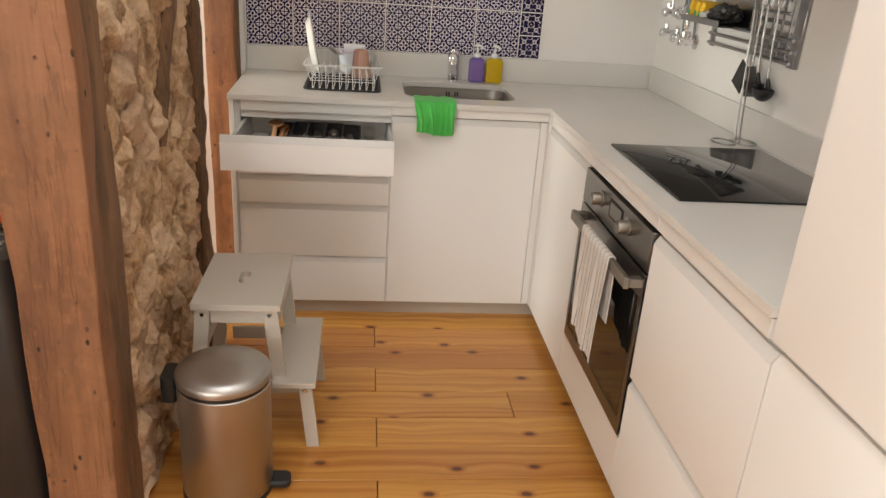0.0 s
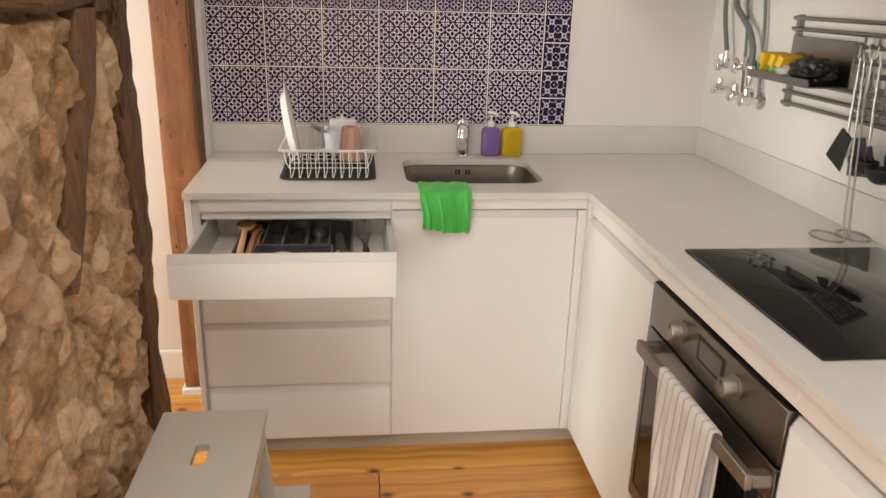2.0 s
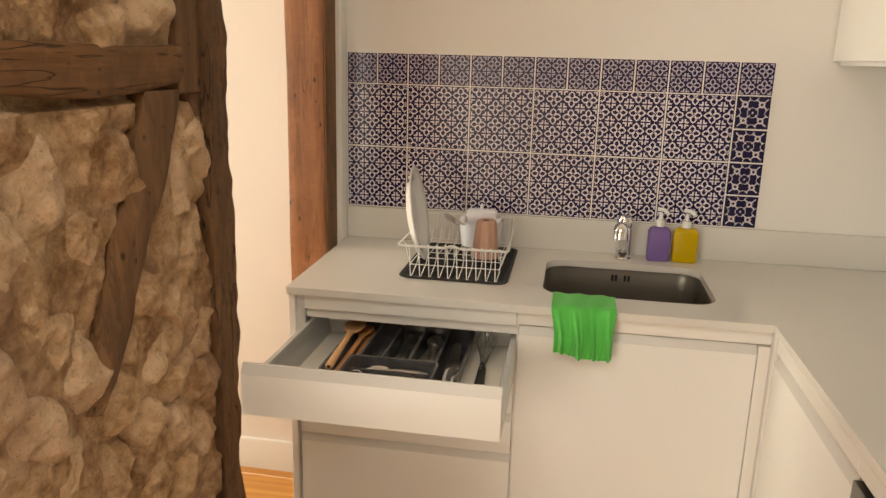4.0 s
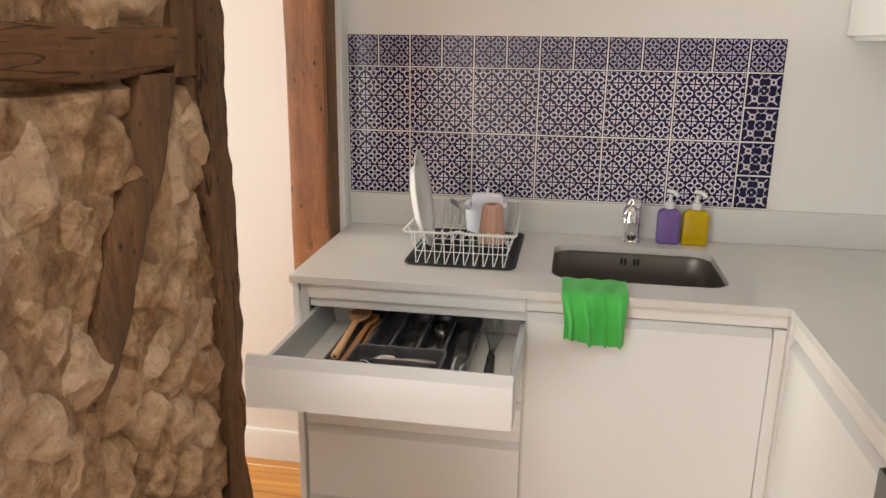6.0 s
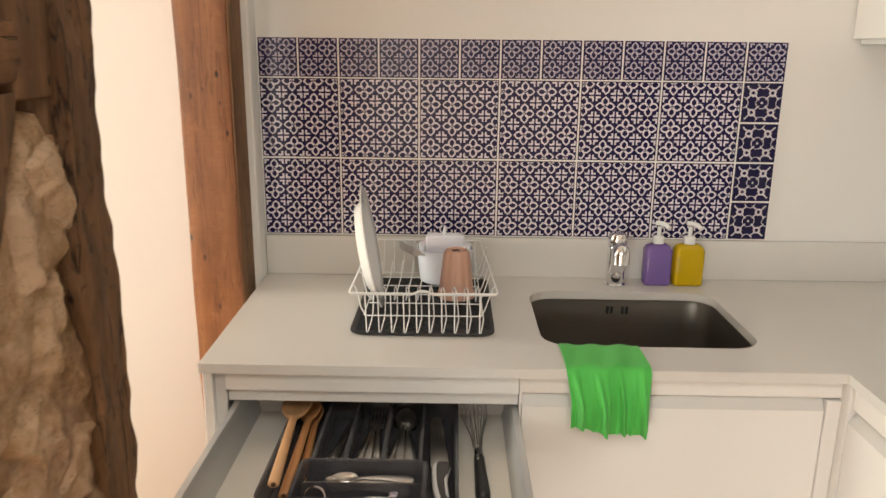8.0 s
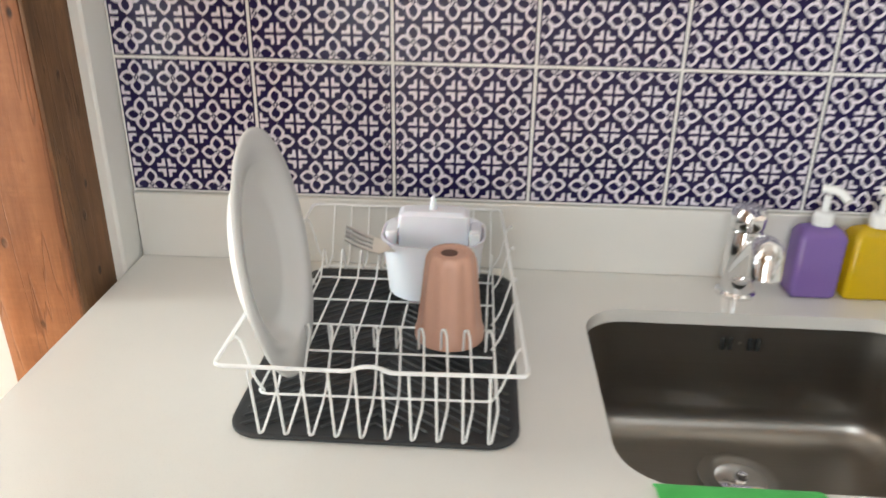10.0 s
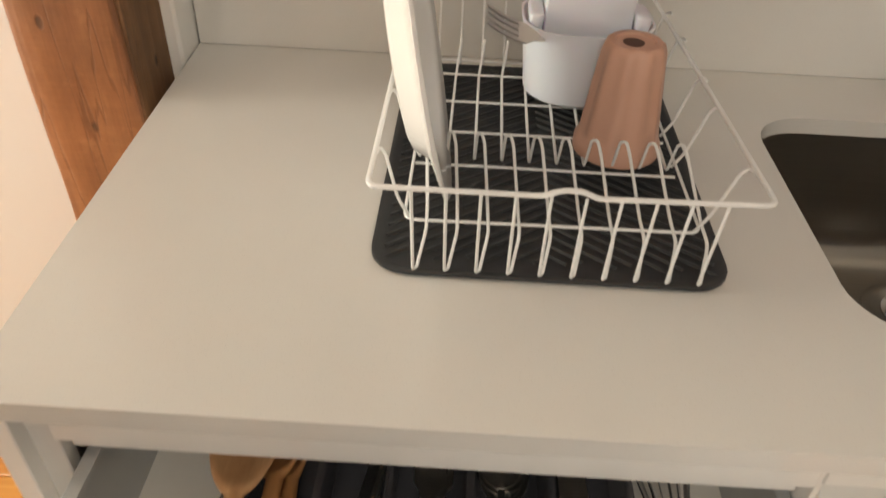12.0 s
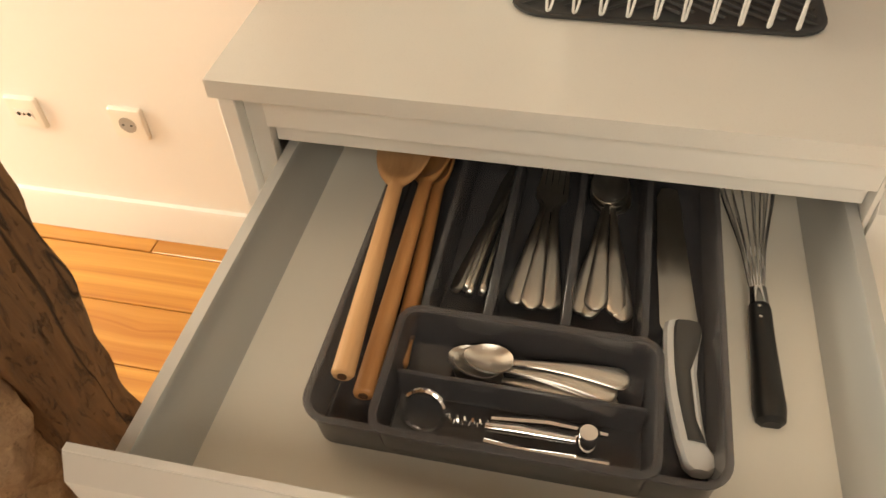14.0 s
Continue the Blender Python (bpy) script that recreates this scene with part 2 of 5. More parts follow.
def pine():
    t = Tree("pine_plank")
    v = t.shifted(t.coords(), 11.0)
    warp = t.noise(t.mapped(v, (0.9, 5.0, 5.0)), 1.0, 3)
    x, y, z = t.split(v)
    y2 = t.m("ADD", y, t.m("MULTIPLY", warp, 0.022))
    knot_v = t.mapped(v, (3.3, 5.6, 1.0))
    d = t.voronoi(knot_v, 1.0, flat=True)
    pick = t.m("LESS_THAN", t.split(t.voronoi(knot_v, 1.0, "Color", flat=True))[0], 0.55)
    ring = t.noise(t.join(t.m("MULTIPLY", x, 0.8), t.m("ADD", t.m("MULTIPLY", y2, 44.0), t.m("MULTIPLY", t.m("POWER", t.m("MAXIMUM", t.m("SUBTRACT", 0.5, d), 0.0), 2.0), 3.5)), z), 1.0, 3, 0.5)
    fibre = t.noise(t.mapped(v, (5.0, 190.0, 10.0)), 1.0, 4)
    col = t.ramp(ring, (0.32, (0.47, 0.175, 0.026)), (0.48, (0.62, 0.280, 0.050)), (0.66, (0.74, 0.385, 0.085)))
    col = t.mix(t.m("MULTIPLY", fibre, 0.30), col, (0.34, 0.14, 0.04))
    r = t.random()
    col = t.mix(t.ramp(r, (0.15, 0.0), (0.95, 0.55)), col, (0.38, 0.125, 0.026))
    halo = t.m("MULTIPLY", t.ramp(d, (0.045, 0.8), (0.12, 0.0)), pick)
    core = t.m("MULTIPLY", t.ramp(d, (0.04, 0.9), (0.062, 0.0)), pick)
    col = t.mix(halo, col, (0.28, 0.075, 0.014))
    col = t.mix(core, col, (0.10, 0.026, 0.007))
    t.set(Base_Color=col, Roughness=t.m("ADD", 0.30, t.m("MULTIPLY", t.noise(v, 6.0), 0.14)), Coat_Weight=0.35, Coat_Roughness=0.12)
    t.bump(t.m("ADD", t.m("MULTIPLY", fibre, 0.5), ring), 0.08, 0.001)
    return t.mat


def masonry(name, pale, relief):
    """Broken limestone and lime mortar: one patchy colouring runs through both; pale lifts the stones."""
    t = Tree(name)
    v = t.t.nodes.new("ShaderNodeNewGeometry").outputs["Position"]
    a, b, c = t.noise(v, 6.0, 6, 0.65), t.noise(v, 34.0, 8, 0.7), t.noise(v, 140.0, 6, 0.7)
    r = t.random()
    mixed = t.m("ADD", t.m("ADD", t.m("MULTIPLY", a, 0.6), t.m("MULTIPLY", b, 0.4)), t.m("ADD", pale, t.m("MULTIPLY", t.m("SUBTRACT", r, 0.5), 0.15 if pale else 0.0)))
    col = t.ramp(mixed, (0.38, (0.13, 0.058, 0.023)), (0.48, (0.37, 0.202, 0.095)), (0.57, (0.63, 0.400, 0.220)), (0.68, (0.82, 0.590, 0.385)))
    col = t.mix(t.ramp(t.noise(v, 11.0, 5, 0.65), (0.57, 0.0), (0.68, 0.5)), col, (0.28, 0.165, 0.085))
    col = t.mix(t.ramp(t.noise(v, 4.1, 4, 0.6), (0.50, 0.0), (0.64, 0.5)), col, (0.58, 0.39, 0.27))
    col = t.mix(t.ramp(c, (0.34, 0.5), (0.43, 0.0)), col, (0.20, 0.11, 0.052))
    t.set(Base_Color=col, Roughness=0.92)
    t.bump(t.m("ADD", t.m("ADD", t.m("MULTIPLY", a, 0.6), b), t.m("MULTIPLY", c, 0.4)), 1.0, relief)
    return t.mat


def tile_mat(name, pitch, ink, paper, kind, half):
    """Glazed tile with a printed quatrefoil lattice and an inked edge; kind 0 loose lattice, 1 rosette, 2 centred lattice."""
    t = Tree(name)
    v = t.coords()
    x, y, z = t.split(v)
    r = t.random()
    u0, w0 = t.m("DIVIDE", x, pitch), t.m("DIVIDE", z, pitch)
    if kind == 0:
        for k, part_of in ((17.0, 0.3), (41.0, 0.35)):
            way = t.m("SUBTRACT", t.m("MULTIPLY", t.m("GREATER_THAN", t.m("FRACT", t.m("MULTIPLY", r, k)), part_of), 2.0), 1.0)
            shift = t.m("MULTIPLY", way, half / pitch - 0.5)
            if k < 20:
                u0 = t.m("ADD", u0, shift)
            else:
                w0 = t.m("ADD", w0, shift)
    if kind == 2:
        u0, w0 = t.m("ADD", u0, 0.5), t.m("ADD", w0, 0.5)
    wob = t.m("MULTIPLY", t.m("SUBTRACT", t.noise(v, 160.0, 2), 0.5), 0.05)
    p = t.m("ABSOLUTE", t.m("SUBTRACT", t.m("FRACT", t.m("ADD", t.m("ADD", u0, 100.5), wob)), 0.5))
    q = t.m("ABSOLUTE", t.m("SUBTRACT", t.m("FRACT", t.m("ADD", t.m("ADD", w0, 100.5), wob)), 0.5))

    def ell(a, b, ca, ra, rb):
        return t.m("SQRT", t.m("ADD", t.m("POWER", t.m("DIVIDE", t.m("SUBTRACT", a, ca), ra), 2.0), t.m("POWER", t.m("DIVIDE", b, rb), 2.0)))

    def band(d, lo, hi):
        return t.m("MULTIPLY", t.m("GREATER_THAN", d, lo), t.m("LESS_THAN", d, hi))

    rad = t.m("SQRT", t.m("ADD", t.m("POWER", p, 2.0), t.m("POWER", q, 2.0)))
    def leaf(a, b, ca, ra, rb):
        """Below 1 inside a pointed leaf that lies along a."""
        width = t.m("SUBTRACT", 1.0, t.m("POWER", t.m("DIVIDE", t.m("SUBTRACT", a, ca), ra), 2.0))
        return t.m("DIVIDE", b, t.m("MULTIPLY", t.m("MAXIMUM", width, 0.0001), rb))

    lobe = t.m("MINIMUM", leaf(p, q, 0.230, 0.240, 0.190), leaf(q, p, 0.230, 0.240, 0.190))
    dart = t.m("MINIMUM", leaf(p, q, 0.228, 0.155, 0.112), leaf(q, p, 0.228, 0.155, 0.112))
    white = t.m("MULTIPLY", t.m("MAXIMUM", t.m("LESS_THAN", lobe, 1.0), t.m("LESS_THAN", rad, 0.17)), t.m("GREATER_THAN", dart, 1.0))
    white = t.m("MULTIPLY", white, t.m("SUBTRACT", 1.0, band(rad, 0.030, 0.068)))
    cu, cw = t.m("SUBTRACT", 0.5, p), t.m("SUBTRACT", 0.5, q)
    lo, hi = t.m("MINIMUM", cu, cw), t.m("MAXIMUM", cu, cw)
    elbow = t.m("MULTIPLY", t.m("GREATER_THAN", lobe, 1.25), t.m("MULTIPLY", band(hi, 0.038, 0.265), band(lo, 0.038, 0.122)))
    elbow = t.m("MAXIMUM", elbow, t.m("MULTIPLY", band(lo, 0.10, 0.145), band(hi, 0.10, 0.145)))
    white = t.m("MAXIMUM", white, elbow)
    if kind == 1:
        d2 = t.m("SQRT", t.m("ADD", t.m("POWER", t.m("SUBTRACT", p, 0.25), 2.0), t.m("POWER", t.m("SUBTRACT", q, 0.25), 2.0)))
        rise, fall = t.m("ABSOLUTE", t.m("SUBTRACT", p, q)), t.m("ABSOLUTE", t.m("SUBTRACT", t.m("ADD", p, q), 0.5))
        arms = t.m("MULTIPLY", t.m("LESS_THAN", t.m("MINIMUM", rise, fall), 0.026), band(d2, 0.095, 0.240))
        white = t.m("MAXIMUM", band(d2, 0.045, 0.098), arms)
        white = t.m("MAXIMUM", white, band(rad, 0.145, 0.165))
        white = t.m("MAXIMUM", white, t.m("LESS_THAN", rad, 0.030))
        far = t.m("MINIMUM", ell(p, q, 0.5, 0.14, 0.14), ell(q, p, 0.5, 0.14, 0.14))
        white = t.m("MAXIMUM", white, band(far, 0.90, 1.05))
    rimmed = t.m("MAXIMUM", t.m("ABSOLUTE", x), t.m("ABSOLUTE", z))
    white = t.m("MULTIPLY", white, t.m("LESS_THAN", rimmed, half - 0.0022))
    col = t.mix(white, ink, paper)
    cloud = t.noise(v, 30.0, 4)
    col = t.mix(t.m("MULTIPLY", t.m("MULTIPLY", cloud, white), 0.3), col, tuple(c * 0.6 for c in paper))
    t.set(Base_Color=col, Roughness=t.m("ADD", 0.20, t.m("MULTIPLY", cloud, 0.1)), Specular_IOR_Level=0.45)
    t.bump(white, 0.05, 0.0005)
    return t.mat


def cloth_mat(name, base, stripe=None):
    t = Tree(name)
    v = t.coords()
    weave = t.noise(t.mapped(v, (500, 500, 500)), 1.0, 2)
    soft = t.noise(v, 12.0, 4)
    col = t.mix(soft, tuple(c * 0.85 for c in base), base)
    if stripe:
        x, y, z = t.split(v)
        f = t.m("FRACT", t.m("DIVIDE", t.m("ADD", y, 10.0), 0.0285))
        col = t.mix(t.m("LESS_THAN", t.m("ABSOLUTE", t.m("SUBTRACT", f, 0.5)), 0.045), col, stripe)
    t.set(Base_Color=col, Roughness=0.9, Sheen_Weight=0.12)
    t.bump(weave, 0.3, 0.001)
    return t.mat


def clear_plastic(name, tint, see):
    t = Tree(name)
    v = t.coords()
    t.set(Base_Color=t.mix(t.noise(v, 12.0), tuple(c * 0.9 for c in tint), tint), Roughness=t.m("ADD", 0.10, t.m("MULTIPLY", t.noise(v, 40.0), 0.12)), Transmission_Weight=see, IOR=1.45)
    return t.mat


QUARTZ = quartz()
BRUSHED = brushed("brushed_steel_bin", (0.50, 0.48, 0.455), 0.37, 0)
SINKSTEEL = brushed("brushed_sink_steel", (0.34, 0.322, 0.295), 0.31, 0)
PINE = pine()
STONE = masonry("limestone", 0.110, 0.014)
MORTAR = masonry("lime_mortar", 0.050, 0.018)
TILE = tile_mat("lattice_tile", 0.0545, (0.009, 0.005, 0.048), (0.76, 0.71, 0.79), 0, 0.0990)
TILE_SMALL = tile_mat("border_tile", 0.0465, (0.009, 0.007, 0.050), (0.52, 0.47, 0.58), 2, 0.0472)
TILE_ROSE = tile_mat("rosette_tile", 0.0967, (0.010, 0.008, 0.045), (0.66, 0.61, 0.67), 1, 0.0484)
GROUT = plain("white_grout", (0.82, 0.81, 0.79), 0.8, var=0.04)
GREEN = cloth_mat("green_microfibre", (0.080, 0.52, 0.090))
TOWEL = cloth_mat("striped_cotton", (0.74, 0.70, 0.655), (0.16, 0.145, 0.14))
SMOKE = clear_plastic("smoked_plastic", (0.24, 0.235, 0.255), 0.75)
PURPLE = clear_plastic("purple_soap", (0.32, 0.20, 0.57), 0.40)
YELLOW = clear_plastic("yellow_soap", (0.84, 0.58, 0.004), 0.40)
GLASS = clear_plastic("window_glass", (1, 1, 1), 1.0)


# ---- mesh helpers ----
def finish(name, bm, mat, loc=(0, 0, 0), smooth=38):
    bmesh.ops.recalc_face_normals(bm, faces=bm.faces)
    bm.transform(Matrix.Translation(-Vector(loc)))
    me = bpy.data.meshes.new(name)
    bm.to_mesh(me)
    bm.free()
    me.materials.append(mat)
    me.shade_smooth()
    me.set_sharp_from_angle(angle=radians(smooth))
    return me


def base_of(ob):
    at = Vector()
    while ob:
        at += ob.location
        ob = ob.parent
    return at


def thing(name, loc, label, category, group="", kind=""):
    ob = new(name)
    ob.location = loc
    return tagged(ob, label, category, group, kind)


def part(name, bm, mat, parent, label="", smooth=38):
    ob = new(name, finish(name, bm, mat, base_of(parent), smooth))
    ob.parent = parent
    return tagged(ob, label)


def solo(name, bm, mat, loc, label, category, group="", kind="", smooth=38):
    ob = new(name, finish(name, bm, mat, loc, smooth))
    ob.location = loc
    return tagged(ob, label, category, group, kind)


def setting(name, bm, mat, label="", category="", smooth=38):
    return tagged(new(name, finish(name, bm, mat, (0, 0, 0), smooth)), label, category, "", "structure")


def box(x0, x1, y0, y1, z0, z1, b=0.0, seg=1, bm=None):
    bm = bm or bmesh.new()
    m = Matrix.Translation(((x0 + x1) / 2, (y0 + y1) / 2, (z0 + z1) / 2)) @ Matrix.Diagonal((abs(x1 - x0), abs(y1 - y0), abs(z1 - z0), 1))
    verts = bmesh.ops.create_cube(bm, size=1, matrix=m)["verts"]
    if b:
        edges = list({e for v in verts for e in v.link_edges})
        bmesh.ops.bevel(bm, geom=edges, offset=b, segments=seg, affect="EDGES", profile=0.5)
    return bm


def loft(loops, bm=None, cap=(True, True), closed=True, ring=False):
    """Skin between loops of as many points each."""
    bm = bm or bmesh.new()
    rows = [[bm.verts.new(p) for p in loop] for loop in loops]
    n = len(rows[0])
    pairs = list(zip(rows, rows[1:])) + ([(rows[-1], rows[0])] if ring else [])
    for a, b in pairs:
        for i in range(n if closed else n - 1):
            j = (i + 1) % n
            bm.faces.new((a[i], a[j], b[j], b[i]))
    if closed and not ring:
        if cap[0]:
            bm.faces.new(rows[0][::-1])
        if cap[1]:
            bm.faces.new(rows[-1])
    return bm


def rrect(x0, x1, y0, y1, r, n=5):
    pts = []
    for cx, cy, a0 in ((x1 - r, y1 - r, 0), (x0 + r, y1 - r, 90), (x0 + r, y0 + r, 180), (x1 - r, y0 + r, 270)):
        for i in range(n + 1):
            a = radians(a0 + 90 * i / n)
            pts.append((cx + r * math.cos(a), cy + r * math.sin(a)))
    return pts


def circle(cx, cy, z, r, n=24, ry=None):
    return [(cx + r * math.cos(2 * math.pi * i / n), cy + (ry or r) * math.sin(2 * math.pi * i / n), z) for i in range(n)]


def lathe(profile, at=(0, 0, 0), n=28, bm=None, cap=(True, True)):
    return loft([circle(at[0], at[1], at[2] + z, r, n) for r, z in profile], bm, cap)


def tube(pts, r, n=8, ring=False, bm=None, flat=1.0):
    """A round bar along points; r a number or one for each point."""
    pts = [Vector(p) for p in pts]
    k = len(pts)
    rs = r if isinstance(r, (list, tuple)) else [r] * k
    loops, up = [], None
    for i, p in enumerate(pts):
        a = pts[(i - 1) % k] if ring or i else p
        b = pts[(i + 1) % k] if ring or i < k - 1 else p
        d = (b - a).normalized()
        if up is None:
            up = d.orthogonal().normalized() if abs(d.z) > 0.9 else Vector((0, 0, 1))
        up = (up - d * up.dot(d)).normalized()
        side = d.cross(up)
        loops.append([p + rs[i] * (math.cos(2 * math.pi * j / n) * side + flat * math.sin(2 * math.pi * j / n) * up) for j in range(n)])
    return loft(loops, bm, ring=ring)


def bend(pts, r=0.008, n=4):
    """Rounds the corners of a polyline."""
    pts = [Vector(p) for p in pts]
    out = [pts[0]]
    for a, p, b in zip(pts, pts[1:], pts[2:]):
        da, db = (a - p), (b - p)
        s = min(r, da.length * 0.45, db.length * 0.45)
        p0, p1 = p + da.normalized() * s, p + db.normalized() * s
        for i in range(n + 1):
            u = i / n
            out.append(p0 * (1 - u) ** 2 + p * 2 * u * (1 - u) + p1 * u * u)
    return out + [pts[-1]]


def swept(profile, lo, hi, axis):
    """A cross-section of two coordinates drawn along an axis (0 x, 1 y, 2 z)."""
    def place(p, s):
        return (s, p[0], p[1]) if axis == 0 else (p[0], s, p[1]) if axis == 1 else (p[0], p[1], s)
    return loft([[place(p, lo) for p in profile], [place(p, hi) for p in profile]])


def hewn(x0, x1, y0, y1, z0, z1, step=0.03, amp=0.006, rough=18.0, axis=2, seed=0):
    """A squared timber with uneven, rounded faces."""
    bm = box(x0, x1, y0, y1, z0, z1, min(x1 - x0, y1 - y0, z1 - z0) * 0.06, 2)
    size = (x1 - x0, y1 - y0, z1 - z0)
    for a in range(3):
        cuts = int(size[a] / (step if a != axis else step * 1.2))
        lo = (x0, y0, z0)[a]
        for i in range(1, cuts):
            co = Vector((0, 0, 0))
            co[a] = lo + size[a] * i / cuts
            no = Vector((0, 0, 0))
            no[a] = 1
            bmesh.ops.bisect_plane(bm, geom=bm.verts[:] + bm.edges[:] + bm.faces[:], plane_co=co, plane_no=no)
    mid = Vector(((x0 + x1) / 2, (y0 + y1) / 2, (z0 + z1) / 2))
    for v in bm.verts:
        q = Vector(v.co)
        q[axis] *= 0.25
        d = noise.noise(q * rough + Vector((seed, 0, 0))) * amp + noise.noise(v.co * 3.1 + Vector((0, seed, 0))) * amp * 1.6
        out = v.co - mid
        out[axis] = 0
        d += noise.noise(q * rough * 2.7 + Vector((0, 0, seed))) * amp * 0.5
        v.co += out.normalized() * d
    return bm


# ---- floor, walls, ceiling ----
X0, X1, Y0, CEILING = -3.2, 1.855, -5.6, 2.6
setting("ground", box(-60, 60, -60, 60, -0.6, -0.5), plain("ground_earth", (0.2, 0.18, 0.15), 0.9), "pale paved ground outside the building", "ground")
floor = setting("floor", box(X0 - 0.1, X1 + 0.1, Y0 - 0.1, 0.1, F - 0.1, F - 0.018), SEAL, "varnished pine plank floor with dark knots", "floor")
# ceiling opening added to let the overhead fill in
RX0, RX1, RY0, RY1 = -0.22, 1.12, -3.37, -2.13
roof = bmesh.new()
for x0, x1, y0, y1 in ((X0 - 0.1, RX0, Y0 - 0.1, 0.1), (RX1, X1 + 0.1, Y0 - 0.1, 0.1), (RX0, RX1, Y0 - 0.1, RY0), (RX0, RX1, RY1, 0.1)):
    box(x0, x1, y0, y1, CEILING, CEILING + 0.1, bm=roof)
setting("ceiling", roof, CEIL, "plain white painted ceiling with an opening added for fill light", "ceiling")
setting("wall_north", box(X0 - 0.1, X1 + 0.1, 0, 0.15, F - 0.1, CEILING), PLASTER, "smooth white plastered wall", "wall")
setting("wall_east", box(X1, X1 + 0.15, Y0 - 0.1, 0, F - 0.1, CEILING), PLASTER, "smooth white plastered wall", "wall")
jamb = box(-0.075, -0.014, -0.07, 0.0, F, CEILING, 0.004)
setting("wall_pier", jamb, PLASTER, "narrow white plastered pier beside the post", "wall")
setting("wall_recess", box(X0, -0.075, -0.022, 0.0, F, CEILING), PLASTER, "white plastered wall beyond the stone partition", "wall")


def wall_with_opening(name, axis, at, lo, hi, o0, o1, z0, z1):
    bm = bmesh.new()
    for a, b, c, d in ((lo, o0, F - 0.1, CEILING), (o1, hi, F - 0.1, CEILING), (o0, o1, F - 0.1, z0), (o0, o1, z1, CEILING)):
        if axis == 0:
            box(at - 0.15, at, a, b, c, d, bm=bm)
        else:
            box(a, b, at - 0.15, at, c, d, bm=bm)
    return setting(name, bm, PLASTER, "smooth white plastered wall with a window opening", "wall")


wall_with_opening("wall_west", 0, X0, Y0 - 0.1, 0.1, -0.98, -0.04, F + 0.1, 2.3)
wall_with_opening("wall_south", 1, Y0, X0 - 0.1, X1 + 0.1, -2.05, -0.45, F + 0.08, 2.3)


def window(name, axis, at, lo, hi, z0, z1):
    win = thing(name, (at, lo, z0) if axis == 0 else (lo, at, z0), "white painted casement window with clear panes", "window", "", "structure")
    mid = (lo + hi) / 2

    def bar(n, a, b, c, d, t=0.05, mat=SKIRT):
        bm = box(at - 0.10, at - 0.10 + t, a, b, c, d, 0.004) if axis == 0 else box(a, b, at - 0.10, at - 0.10 + t, c, d, 0.004)
        return part(n, bm, mat, win)
    for a, b in ((lo, lo + 0.06), (mid - 0.045, mid + 0.045), (hi - 0.06, hi)):
        bar("window_frame", a, b, z0, z1)
    for a, b in ((lo + 0.06, mid - 0.045), (mid + 0.045, hi - 0.06)):
        bar("window_frame", a, b, z0, z0 + 0.07)
        bar("window_frame", a, b, z1 - 0.06, z1)
        pane = bar("pane", a - 0.01, b + 0.01, z0 + 0.06, z1 - 0.05, 0.005, GLASS)
        pane.visible_shadow = False


window("window_1", 0, X0, -0.98, -0.04, F + 0.1, 2.3)
window("window_2", 1, Y0, -2.05, -0.45, F + 0.08, 2.3)
# unseen roof window, added as a frame around the overhead fill
fill_skylight = thing("window_3", (0.45, -2.75, CEILING), "white framed roof window added unseen in the ceiling for fill light", "window", "", "structure")
for x0, x1, y0, y1 in ((RX0, RX0 + 0.05, RY0, RY1), (RX1 - 0.05, RX1, RY0, RY1), (RX0 + 0.05, RX1 - 0.05, RY0, RY0 + 0.05), (RX0 + 0.05, RX1 - 0.05, RY1 - 0.05, RY1)):
    part("window_frame", box(x0, x1, y0, y1, CEILING + 0.002, CEILING + 0.05, 0.004), SKIRT, fill_skylight)

skirt_profile = [(0.0, F), (-0.014, F), (-0.014, F + 0.105), (-0.010, F + 0.118), (0.0, F + 0.12)]
bb = swept([(y - 0.022, z) for y, z in skirt_profile], X0, -0.165, 0)
setting("baseboard", bb, SKIRT, "white painted wooden baseboard", "baseboard")

# ---- stone partition with timbers ----
def crumble(y, z, fine=1.0):
    """Roughness of the broken face, the same for stones and mortar."""
    p = Vector((1.3, y, z))
    ridge = 1 - 2 * abs(noise.noise(p * 17 + Vector((3, 0, 0))))
    return 0.006 * noise.noise(p * 12) + 0.0045 * ridge + fine * (0.0070 * noise.noise(p * 29) + 0.0046 * noise.noise(p * 64))


def mortar_bed():
    """Lime mortar, in places flush with the stones and in places fallen out."""
    loops = []
    ys = [-1.83 + 0.95 * i / 130 for i in range(131)]
    for j in range(330):
        z = F + (CEILING - F) * j / 329
        row = []
        for y in ys:
            q = Vector((7.1, y * 6.5, z * 6.5))
            hollow = max(0.0, noise.noise(q * 1.9 + Vector((0, 4, 0))) - 0.12)
            near = abs(y + 1.055 + (1.43 - z) * 0.50) if 0.9 < z < 1.43 else 1.0
            bury = 0.022 * max(0.0, 1.0 - (near / 0.085) ** 2)
            if 1.408 < z < 1.500 or (z > 1.40 and y > -1.01):
                bury = 0.030
            row.append((-0.066 + 0.013 * noise.noise(q) - 0.055 * hollow - bury + crumble(y, z), y, z))
        loops.append(row + [(-0.205, ys[-1], z), (-0.205, ys[0], z)])
    return loft(loops)


partition = setting("wall_partition", mortar_bed(), MORTAR, "rough rubble stone partition between timber posts", "wall", 60)


def structure_part(name, bm, mat, label, smooth=50):
    return part(name, bm, mat, partition, label, smooth)


